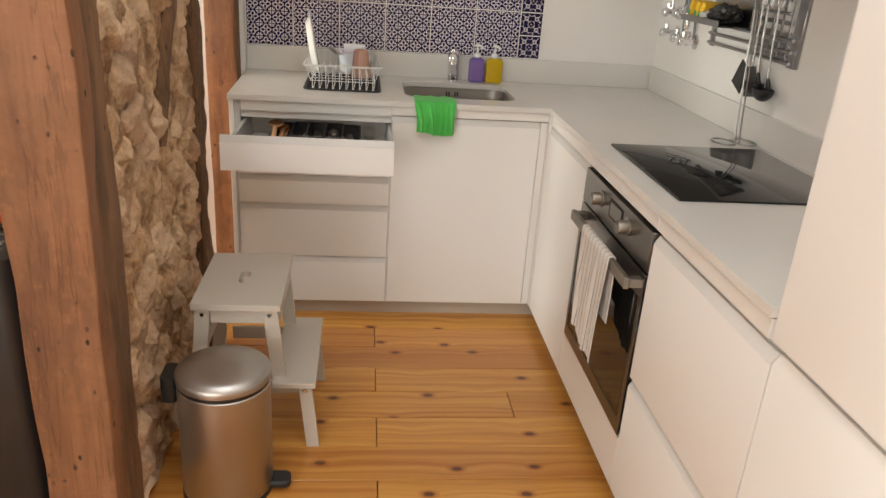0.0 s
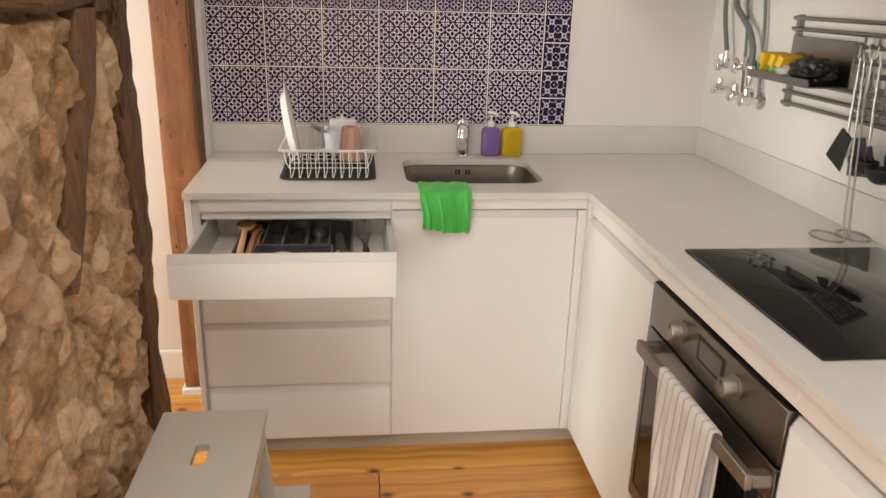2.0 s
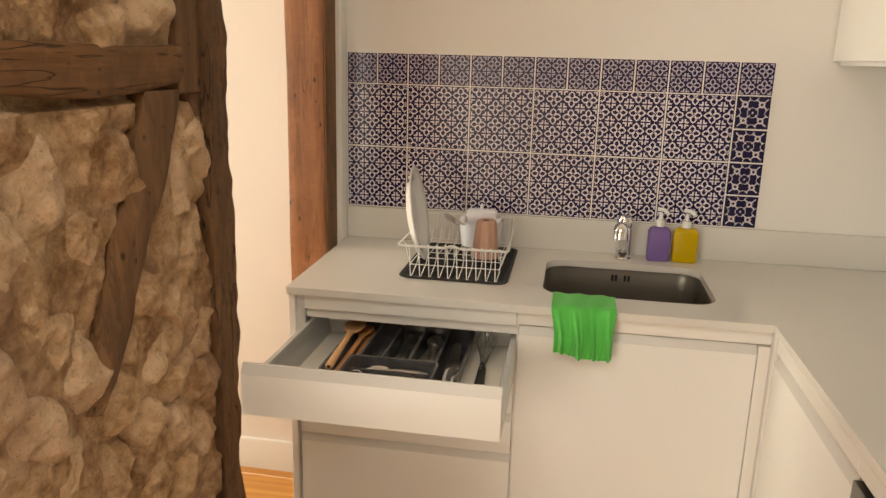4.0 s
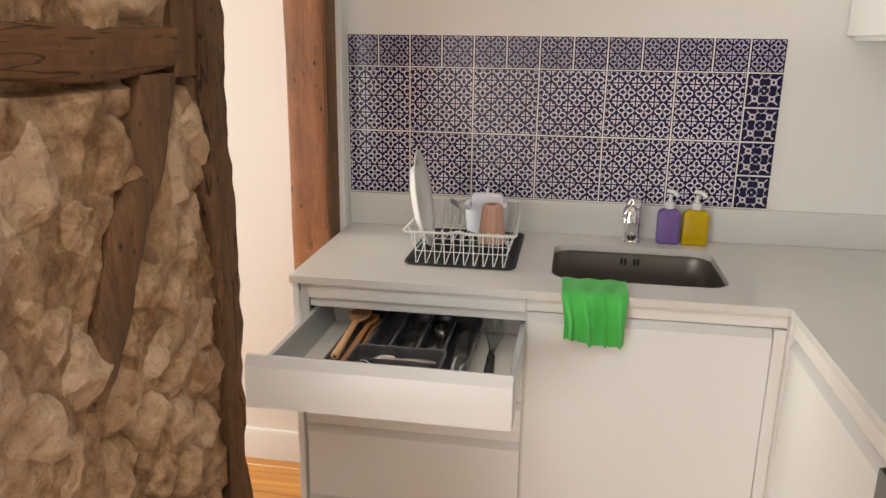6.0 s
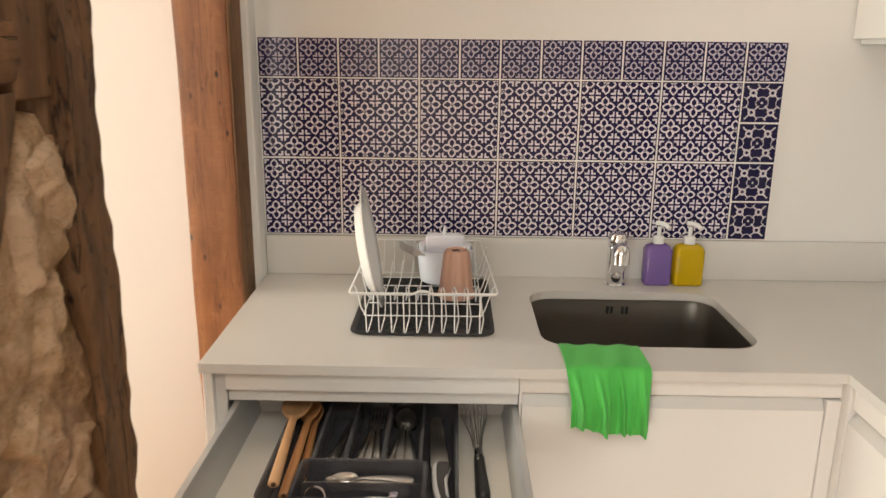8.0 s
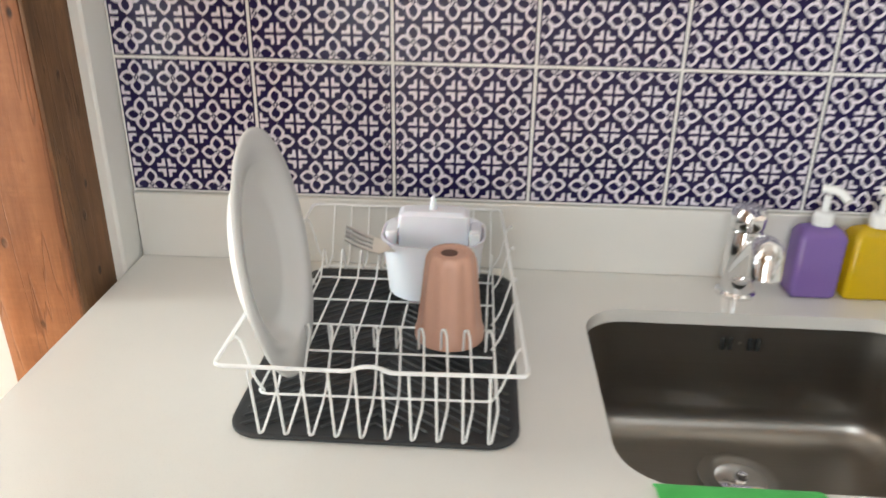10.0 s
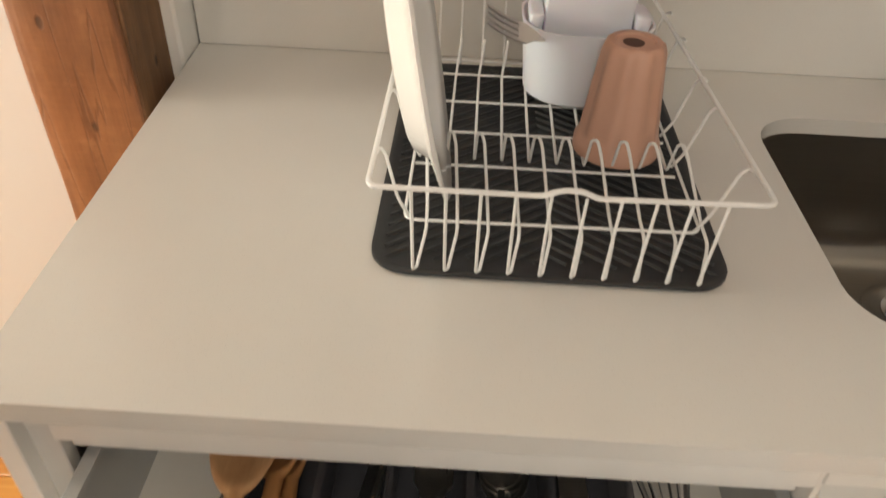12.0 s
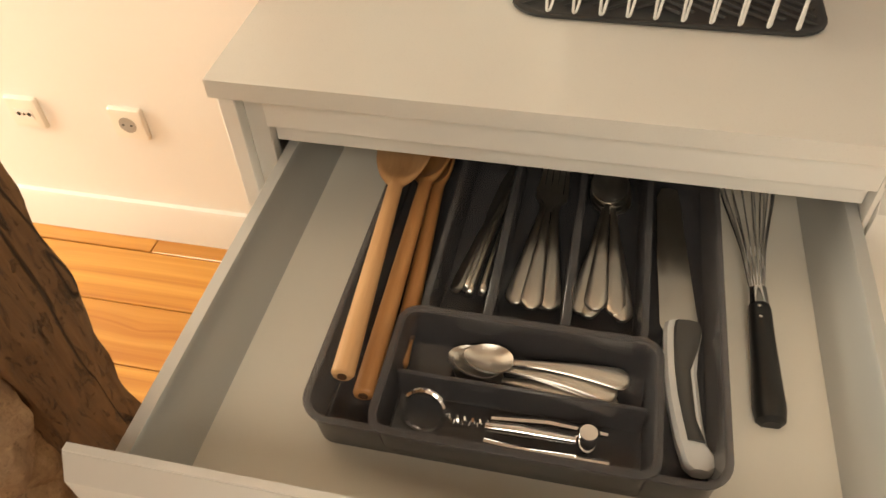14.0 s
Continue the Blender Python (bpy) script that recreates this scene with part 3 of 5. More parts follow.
structure_part("timber_post", hewn(-0.215, -0.045, -1.985, -1.925, F, CEILING, 0.022, 0.010, 9.0, 2, 1), NEARWOOD, "hewn reddish brown timber post")
structure_part("timber_post", hewn(-0.21, -0.048, -1.924, -1.795, F, CEILING, 0.026, 0.006, 16.0, 2, 31), OLDWOOD, "dark brown side of the hewn post")
structure_part("timber_post", hewn(-0.205, -0.042, -0.908, -0.822, F, CEILING, 0.010, 0.011, 34.0, 2, 5), WORMWOOD, "dark worm-eaten timber post")


def old_beam():
    """A crooked beam, thicker away from the post, with a rounded lower edge."""
    bm = hewn(-0.20, -0.046, -1.82, -0.998, 1.418, 1.512, 0.022, 0.007, 14.0, 1, 8)
    for v in bm.verts:
        t = (-0.998 - v.co.y) / 0.5
        low = max(0.0, min(1.0, (1.512 - v.co.z) / 0.094))
        v.co.z -= (0.006 * t - 0.016 + 0.012 * math.sin(v.co.y * 9.0)) * low
        v.co.x += 0.006 * math.sin(v.co.y * 7.0 + 1.0) - 0.007 * low * low
    return bm


structure_part("timber_beam", old_beam(), OLDWOOD_Y, "dark old horizontal timber beam")
structure_part("timber_stud", hewn(-0.19, -0.056, -1.003, -0.909, 1.418, 2.58, 0.022, 0.006, 14.0, 2, 12), OLDWOOD, "dark old timber stud")


def strut(rows, depth, seed):
    """A crooked timber that tapers away between the stones; rows of height, near edge and far edge."""
    loops = []
    for k in range(49):
        u = k / 48 * (len(rows) - 1)
        i = min(int(u), len(rows) - 2)
        f = u - i
        z, a, b = [rows[i][c] * (1 - f) + rows[i + 1][c] * f for c in range(3)]
        wob = noise.noise(Vector((seed, 3, z * 9))) * 0.009 + noise.noise(Vector((seed, 8, z * 30))) * 0.004
        face = depth + noise.noise(Vector((5, seed, z * 7))) * 0.007
        loop = [(-0.125, a, z)]
        for q in range(9):
            g = q / 8
            edge = abs(2 * g - 1) ** 3
            x = face - 0.014 * edge + 0.005 * noise.noise(Vector((g * 5, seed, z * 6))) + 0.003 * noise.noise(Vector((g * 14, seed, z * 14)))
            loop.append((x, a + (b - a) * g + wob, z))
        loops.append(loop + [(-0.125, b, z)])
    return loft(loops)


structure_part("timber_brace", strut([(1.428, -1.118, -0.990), (1.36, -1.150, -1.015), (1.29, -1.182, -1.048), (1.20, -1.240, -1.105), (1.10, -1.285, -1.168), (1.00, -1.322, -1.222), (0.92, -1.352, -1.290), (0.885, -1.362, -1.345)], -0.050, 2), OLDWOOD, "slanting weathered timber brace")
structure_part("timber_stud", strut([(1.417, -0.955, -0.905), (1.36, -0.950, -0.903), (1.28, -0.930, -0.903), (1.20, -0.915, -0.904)], -0.060, 6), OLDWOOD, "splintered foot of the timber stud")


def clip(poly, n, d):
    """The part of a convex outline where p . n <= d."""
    out = []
    for p, q in zip(poly, poly[1:] + poly[:1]):
        a, b = p.dot(n) - d, q.dot(n) - d
        if a <= 0:
            out.append(p)
        if a * b < 0:
            out.append(p + (q - p) * (a / (a - b)))
    return out


def rubble(cell, seed):
    """A broken stone that fills a cell of the wall: ragged outline, tilted, chipped face."""
    rng = random.Random(seed)
    c = sum(cell, Vector((0, 0))) / len(cell)
    n = 60
    rim = []
    for i in range(n):
        a = 2 * math.pi * i / n
        d = Vector((math.cos(a), math.sin(a)))
        r = 9.0
        for p, q in zip(cell, cell[1:] + cell[:1]):
            e = q - p
            nrm = Vector((e.y, -e.x)).normalized()
            k = d.dot(nrm)
            if k > 1e-6:
                r = min(r, (p - c).dot(nrm) / k)
        rag = 1.0 + 0.13 * noise.noise(Vector((d.x * 1.7, d.y * 1.7, seed))) + 0.10 * noise.noise(Vector((d.x * 4.5, d.y * 4.5, seed + 0.5)))
        rim.append((d, max(0.012, r * rag)))
    sm = [(rim[i][0], (rim[i - 1][1] + 2 * rim[i][1] + rim[(i + 1) % n][1]) / 4) for i in range(n)]
    face = rng.uniform(-0.066, -0.046)
    ty, tz = rng.uniform(-0.20, 0.20), rng.uniform(-0.16, 0.24)
    cuts = [(rng.uniform(-0.55, 0.55), rng.uniform(-0.55, 0.55), rng.uniform(0.004, 0.020)) for _ in range(6)]
    loops = []
    for f in (1.03, 1.0, 0.97, 0.94, 0.90, 0.85, 0.79, 0.72, 0.64, 0.56, 0.47, 0.38, 0.28, 0.18, 0.08, 0.01):
        row = []
        for d, r in sm:
            p = d * r * f
            x = min([face + ty * p.x + tz * p.y + 0.010] + [face + u * p.x + w * p.y + k for u, w, k in cuts]) + 1.25 * crumble(c.x + p.x, c.y + p.y)
            x = min(x, -0.036) - 0.030 * (max(0, f - 0.80) / 0.23) ** 1.6
            if 1.410 < c.y + p.y < 1.500:
                x = min(x, -0.080)
            row.append((max(x, -0.104), c.x + p.x, c.y + p.y))
        loops.append(row)
    return loft(loops, cap=(False, True)), (-0.09, c.x, c.y)


rng = random.Random(23)
seeds = []
for _ in range(6000):
    p = Vector((rng.uniform(-1.80, -0.905), rng.uniform(F, 2.5)))
    gap = 0.070 + 0.090 * (0.5 + 0.5 * noise.noise(Vector((p.x * 3, p.y * 3, 5))))
    if all((Vector(((p - s).x * 1.0, (p - s).y * 1.25))).length > gap for s in seeds):
        seeds.append(p)
for k, s in enumerate(seeds):
    cell = [Vector(q) for q in ((-1.815, F), (-0.895, F), (-0.895, 2.58), (-1.815, 2.58))]
    for o in seeds:
        if o is not s and (o - s).length < 0.6:
            cell = clip(cell, (o - s), (o - s).dot((o + s) / 2))
    cy, cz = s
    if 1.415 < cz < 1.515 and cy < -0.97:
        continue
    if cz > 1.40 and cy > -1.0:
        continue
    slant = -1.05 - (1.43 - cz) * 0.52
    if 0.92 < cz < 1.43 and abs(cy - slant) < 0.050:
        continue
    bm, at = rubble(cell, k + 1)
    ob = new("stone", finish("stone", bm, STONE, at, 22))
    ob.parent = partition
    ob.location = at

wall_post = thing("corner_post", (-0.09, -0.10, F), "planed reddish brown timber post with worm holes", "post", "", "structure")
part("shaft", hewn(-0.157, -0.036, -0.172, -0.024, F + 0.03, CEILING, 0.03, 0.0035, 12.0, 2, 21), POSTWOOD, wall_post)
part("side_face", hewn(-0.0355, -0.0305, -0.171, -0.026, F + 0.03, CEILING, 0.03, 0.001, 12.0, 2, 25), OLDWOOD, wall_post, "dark brown side of the post")
part("foot_block", box(-0.165, -0.03, -0.18, -0.023, F, F + 0.03, 0.003), SKIRT, wall_post, "white painted base block")

# ---- worktop with sink cut-out ----
TOP, UNDER = 0.90, 0.88
SX0, SX1, SY0, SY1, SR = 0.673, 1.128, -0.493, -0.130, 0.062


def worktop():
    bm = bmesh.new()
    outer = [(0.0, -0.613), (1.236, -0.613), (1.236, -2.355), (1.850, -2.355), (1.850, -0.002), (-0.012, -0.002)]
    hole = rrect(SX0, SX1, SY0, SY1, SR, 8)
    for zz in (TOP, UNDER):
        rim = [bm.verts.new((*p, zz)) for p in outer]
        inn = [bm.verts.new((*p, zz)) for p in hole]
        edges = [bm.edges.new((l[i], l[(i + 1) % len(l)])) for l in (rim, inn) for i in range(len(l))]
        bmesh.ops.triangle_fill(bm, use_beauty=True, use_dissolve=True, edges=edges)
    bm.verts.ensure_lookup_table()
    n, m = len(outer), len(hole)
    for start, count in ((0, n), (n, m)):
        for i in range(count):
            a, b = start + i, start + (i + 1) % count
            bm.faces.new((bm.verts[a], bm.verts[b], bm.verts[b + n + m], bm.verts[a + n + m]))
    return bm


solo("worktop", worktop(), QUARTZ, (0, 0, UNDER), "white quartz worktop in an L shape on the base cabinets", "worktop", smooth=30)
solo("upstand", box(-0.012, 1.842, -0.012, 0.0, TOP, 1.007, 0.0015), QUARTZ, (0.9, 0, TOP), "low white quartz upstand along the wall", "upstand", "upstands")
solo("upstand", box(1.842, 1.854, -2.343, 0.0, TOP, 1.007, 0.0015), QUARTZ, (1.85, -1, TOP), "low white quartz upstand beside the hob", "upstand", "upstands")
solo("upstand", box(1.262, 1.842, -2.355, -2.343, TOP, 1.007, 0.0015), QUARTZ, (1.5, -2.35, TOP), "short white quartz upstand against the tall cabinet", "upstand", "upstands")

# ---- base cabinets under the sink wall ----
FRONT = -0.600     # face of the fronts
T = 0.019
OPEN = 0.37        # how far the top drawer stands open


def front_a(x0, x1, z0, z1, y=FRONT, grip=True):
    p = [(y, z0), (y, z1 - 0.022), (y + 0.013, z1), (y + T, z1), (y + T, z0)] if grip else [(y, z0), (y, z1), (y + T, z1), (y + T, z0)]
    return swept(p, x0, x1, 0)


# thin strip over the white bevel, grey to carry the bevel's shade
def grip_a(x0, x1, z1, y=FRONT):
    return swept([(y - 0.0006, z1 - 0.021), (y + 0.0118, z1 - 0.0005), (y + 0.0124, z1 - 0.0011), (y + 0.0, z1 - 0.0216)], x0 + 0.001, x1 - 0.001, 0)


base_a = thing("drawer_cabinet", (0.32, -0.3, F), "white lacquered drawer cabinet with its cutlery drawer pulled open", "cabinet")
part("end_panel", box(0.003, 0.021, -0.604, -0.02, F, UNDER, 0.001), WHITE, base_a)
part("side_panel", box(0.6175, 0.6222, -0.594, -0.02, 0.04, UNDER - 0.004, 0.0), WHITE, base_a)
part("back_panel", box(0.0215, 0.617, -0.03, -0.02, 0.05, UNDER - 0.002), WHITE, base_a)
part("bottom_panel", box(0.0215, 0.617, -0.575, -0.03, 0.04, 0.055), WHITE, base_a)
part("apron", box(0.045, 0.6165, -0.596, -0.580, 0.838, 0.8765, 0.001), WHITE, base_a)
part("rail", box(0.0445, 0.6165, -0.579, -0.566, 0.8085, 0.8365, 0.001), WHITE, base_a)
part("filler", box(0.0215, 0.0435, -0.590, -0.575, 0.05, 0.879, 0.001), WHITE_EDGE, base_a)
for k, (z0, z1) in enumerate(((0.708, 0.828), (0.592, 0.703), (0.474, 0.587), (0.249, 0.469), (0.046, 0.244))):
    if k:
        d = part("drawer", front_a(0.031, 0.6165, z0, z1), WHITE, base_a)
        part("grip", grip_a(0.031, 0.6165, z1), WHITE_EDGE, d, "grip edge strip with its shade put into the grey")
        continue
    dy = -OPEN
    d = part("drawer", box(0.060, 0.612, -0.575 + dy, -0.085 + dy, 0.714, 0.722), DRAWERFLOOR, base_a, "open drawer with a pale floor and grey metal sides")
    part("drawer_front", front_a(0.031, 0.6165, z0, z1, FRONT + dy), WHITE, d)
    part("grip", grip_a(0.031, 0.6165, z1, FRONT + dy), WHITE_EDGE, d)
    for s, xs in ((1, 0.050), (-1, 0.618)):
        prof = [(xs, 0.712), (xs, 0.798), (xs + s * 0.002, 0.801), (xs + s * 0.013, 0.801), (xs + s * 0.0155, 0.797), (xs + s * 0.0170, 0.760), (xs + s * 0.0200, 0.735), (xs + s * 0.0240, 0.7225), (xs + s * 0.012, 0.712)]
        part("drawer_side", swept(prof, -0.580 + dy, -0.085 + dy, 1), DRAWERGREY, d, "grey metal drawer side")
    part("drawer_back", box(0.066, 0.602, -0.0845 + dy, -0.070 + dy, 0.714, 0.795, 0.001), WHITE, d)

base_b = thing("sink_cabinet", (0.91, -0.3, F), "white lacquered sink cabinet with one plain door", "cabinet")
door = part("door", front_a(0.6230, 1.2062, 0.046, 0.838), WHITE, base_b)
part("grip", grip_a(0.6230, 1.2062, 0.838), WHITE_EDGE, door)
part("apron", box(0.6205, 1.2375, -0.596, -0.580, 0.8425, 0.8765, 0.001), WHITE, base_b)
part("filler", box(1.208, 1.2365, -0.603, -0.585, 0.046, 0.8395, 0.001), WHITE, base_b)
part("filler", box(1.2372, 1.258, -0.6265, -0.586, 0.046, 0.879, 0.001), WHITE, base_b)
part("bottom_panel", box(0.6235, 1.235, -0.578, -0.03, 0.04, 0.055), WHITE, base_b)
setting("plinth_1", box(0.022, 1.285, -0.570, -0.552, F, 0.0395), PLINTH, "pale recessed plinth under the cabinets", "plinth")

# ---- base cabinets under the hob ----
FX = 1.240


def front_b(y0, y1, z0, z1, grip=True, x=FX):
    p = [(x, z0), (x, z1 - 0.022), (x + 0.013, z1), (x + T, z1), (x + T, z0)] if grip else [(x, z0), (x, z1), (x + T, z1), (x + T, z0)]
    return swept(p, y0, y1, 1)


# same bevel strip for the hob side, shade again in its colour
def grip_b(y0, y1, z1, x=FX):
    return swept([(x - 0.0006, z1 - 0.021), (x + 0.0118, z1 - 0.0005), (x + 0.0124, z1 - 0.0011), (x, z1 - 0.0216)], y0 + 0.001, y1 - 0.001, 1)


corner = thing("corner_cabinet", (1.55, -0.9, F), "white lacquered corner cabinet with one tall door", "cabinet")
door = part("door", front_b(-1.174, -0.628, 0.046, 0.828), WHITE, corner)
part("apron", box(FX + 0.004, FX + 0.017, -1.174, -0.6275, 0.8355, 0.8760, 0.001), WHITE, corner)
part("grip", grip_b(-1.174, -0.628, 0.828), WHITE_EDGE, door)
part("side_panel", box(1.26, 1.84, -1.179, -1.1755, 0.04, UNDER), WHITE, corner)

housing = thing("oven_cabinet", (1.55, -1.48, F), "white lacquered oven housing with a plain lower panel", "cabinet")
part("panel", front_b(-1.790, -1.178, 0.046, 0.212, False), WHITE, housing)
part("side_panel", box(1.262, 1.84, -1.800, -1.7935, 0.04, UNDER), WHITE, housing)
part("apron", box(FX + 0.004, FX + 0.017, -1.795, -1.1755, 0.8355, 0.8760, 0.001), WHITE, housing)
drawers = thing("pan_drawer_cabinet", (1.55, -2.08, F), "white lacquered cabinet with two deep pan drawers", "cabinet")
for z0, z1 in ((0.415, 0.822), (0.046, 0.408)):
    d = part("drawer", front_b(-2.385, -1.795, z0, z1), WHITE, drawers)
    part("grip", grip_b(-2.385, -1.795, z1), WHITE_EDGE, d)
part("apron", box(FX + 0.004, FX + 0.017, -2.352, -1.7965, 0.8355, 0.8760, 0.001), WHITE, drawers)
part("rail_strip", box(FX + 0.021, FX + 0.04, -2.385, -1.80, 0.78, 0.833), WHITE_EDGE, drawers)
tall = thing("tall_cabinet", (1.55, -3.0, F), "tall white lacquered cabinet with plain doors", "cabinet")
part("side_panel", box(FX + 0.008, 1.853, -2.376, -2.3575, 0.836, 2.22, 0.001), WHITE, tall)
part("door", front_b(-2.985, -2.379, 0.846, 2.22, False, FX - 0.002), WHITE, tall)
part("door", front_b(-3.595, -2.989, 0.846, 2.22, False, FX - 0.002), WHITE, tall)
part("drawer", front_b(-2.985, -2.389, 0.046, 0.826), WHITE, tall)
part("drawer", front_b(-3.595, -2.989, 0.046, 0.826), WHITE, tall)
part("rail_strip", box(FX + 0.021, FX + 0.04, -3.595, -2.389, 0.78, 0.8345), WHITE_EDGE, tall)
part("body", box(FX + 0.041, 1.853, -3.60, -2.392, 0.04, 0.8345), WHITE, tall)
part("body", box(FX + 0.021, 1.852, -3.60, -2.377, 0.8355, 2.22), WHITE, tall)
setting("plinth_2", box(1.287, 1.305, -3.60, -0.553, F, 0.0395), PLINTH, "pale recessed plinth under the cabinets", "plinth")

# ---- upper cabinets ----
upper = thing("wall_cabinet", (1.65, -0.4, 1.508), "white wall cabinet with a closed plain door", "cabinet")
part("body", box(1.48, 1.853, -0.765, -0.003, 1.508, 2.3, 0.001), WHITE, upper)
part("door", box(1.458, 1.4785, -0.752, -0.006, 1.520, 2.298, 0.0015), WHITE, upper)
shelf = thing("open_wall_cabinet", (1.65, -1.1, 1.508), "open white wall cabinet with a brown wooden back and jars", "cabinet")
part("side_panel", box(1.462, 1.853, -0.803, -0.785, 1.508, 2.3, 0.001), WHITE, shelf)
part("side_panel", box(1.462, 1.853, -1.60, -1.582, 1.508, 2.3, 0.001), WHITE, shelf)
part("bottom_panel", box(1.462, 1.853, -1.581, -0.804, 1.508, 1.528, 0.001), WHITE, shelf)
part("top_panel", box(1.462, 1.853, -1.581, -0.804, 2.282, 2.3, 0.001), WHITE, shelf)
part("back_panel", box(1.835, 1.853, -1.581, -0.804, 1.529, 2.281), SHELFWOOD, shelf, "brown wooden back panel")
part("lining", box(1.466, 1.834, -0.809, -0.8035, 1.529, 2.281), SHELFWOOD, shelf, "brown wooden side lining")

# ---- sink, tap, bottles, cloth ----
def sink():
    bm = bmesh.new()
    loops = []
    for inset, zz, r in ((-0.004, UNDER - 0.0006, SR), (-0.004, 0.872, SR), (0.0, 0.855, SR), (0.005, 0.750, 0.057), (0.0065, 0.739, 0.056), (0.0105, 0.728, 0.054), (0.017, 0.718, 0.050), (0.026, 0.7105, 0.045), (0.037, 0.706, 0.039), (0.050, 0.7045, 0.033), (0.075, 0.7043, 0.025)):
        loops.append([(x, y, zz) for x, y in rrect(SX0 + inset, SX1 - inset, SY0 + inset, SY1 - inset, r, 8)])
    return loft(loops, bm, cap=(False, True))


basin = thing("sink", (0.9, -0.31, 0.704), "undermounted brushed steel sink with round drain", "sink")
part("bowl", sink(), SINKSTEEL, basin)
dx, dy = 0.893, -0.246
drain = part("drain", lathe([(0.056, 0.7048), (0.056, 0.7075), (0.050, 0.7085), (0.043, 0.7072), (0.040, 0.7052), (0.020, 0.7048)], (dx, dy, 0), 36), SINKSTEEL, basin)
part("strainer", lathe([(0.034, 0.7055), (0.034, 0.7085), (0.026, 0.7115), (0.010, 0.7115), (0.008, 0.7200), (0.002, 0.7220)], (dx, dy, 0), 28), CHROME, drain)
for off in (-0.027, -0.016, 0.011, 0.022):
    part("overflow_slot", box(0.903 + off - 0.0035, 0.903 + off + 0.0035, -0.1375, -0.1325, 0.844, 0.864, 0.0015), SEAL, basin)
part("overflow_screw", tube([(0.9005, -0.1365, 0.854), (0.9005, -0.133, 0.854)], 0.0025, 10), SINKSTEEL, basin)

tap = thing("tap", (0.905, -0.065, TOP), "chrome single-lever kitchen tap behind the sink", "tap")
part("base_ring", lathe([(0.0285, 0.9003), (0.0285, 0.905), (0.0255, 0.908)], (0.905, -0.065, 0)), CHROME, tap)
part("body", lathe([(0.0238, 0.906), (0.0238, 1.000), (0.0225, 1.004)], (0.905, -0.065, 0), 32), CHROME, tap)
part("spout", tube(bend([(0.904, -0.072, 0.934), (0.898, -0.128, 0.984), (0.889, -0.180, 1.024), (0.884, -0.204, 1.024), (0.884, -0.209, 0.994)], 0.018, 5), [0.0185] * 7 + [0.0175] * 6 + [0.0205] * 5 + [0.0205] * 2, 20), CHROME, tap)
part("cap", lathe([(0.0225, 1.005), (0.0245, 1.010), (0.0245, 1.026), (0.020, 1.036), (0.009, 1.041)], (0.905, -0.065, 0), 28), CHROME, tap)
part("lever", tube([(0.905, -0.070, 1.034), (0.899, -0.100, 1.040), (0.893, -0.140, 1.047)], [0.009, 0.0075, 0.006], 12, flat=0.55), CHROME, tap)


def soap(x0, x1, mat, label, tip):
    ob = thing("soap_bottle", ((x0 + x1) / 2, -0.05, TOP), label, "soap bottle", "soap bottles by the tap")
    y0, y1, cx = -0.076, -0.030, (x0 + x1) / 2
    loops = [[(x, y, z) for x, y in rrect(x0 + i, x1 - i, y0 + i, y1 - i, r, 4)] for i, z, r in ((0.004, 0.9005, 0.006), (0, 0.905, 0.009), (0, 0.993, 0.009), (0.005, 1.003, 0.009), (0.016, 1.009, 0.006))]
    part("bottle", loft(loops), mat, ob)
    cap = part("cap", lathe([(0.0145, 1.0095), (0.0145, 1.026), (0.012, 1.029), (0.0052, 1.030), (0.0052, 1.053)], (cx, -0.053, 0), 20), CERAMIC, ob, "white pump cap")
    part("pump_head", tube(bend([(cx - 0.009, -0.050, 1.062), (cx + 0.002, -0.056, 1.0625), (cx + 0.012, -0.064, 1.061), (cx + tip, -0.078, 1.053)], 0.006, 3), 0.0062, 10), CERAMIC, cap)
    part("dip_tube", tube([(cx, -0.053, 0.91), (cx, -0.053, 1.008)], 0.003, 8), CERAMIC, cap)
    return ob


soap(0.979, 1.047, PURPLE, "square bottle of purple soap with a white pump", 0.018)
soap(1.055, 1.130, YELLOW, "square bottle of yellow soap with a white pump", 0.020)


def draped(path, span, n=34, folds=(), lift=0.0, thick=0.0025):
    """A cloth: a path of points (a, b) swept along the other axis; span(s, u) gives place, folds ripple it outwards."""
    rows = []
    for i, s in enumerate(path):
        rows.append([span(i / (len(path) - 1), s, j / n) for j in range(n + 1)])
    bm = bmesh.new()
    loft(rows, bm, closed=False)
    bmesh.ops.recalc_face_normals(bm, faces=bm.faces)
    bmesh.ops.solidify(bm, geom=bm.faces[:], thickness=thick)
    return bm


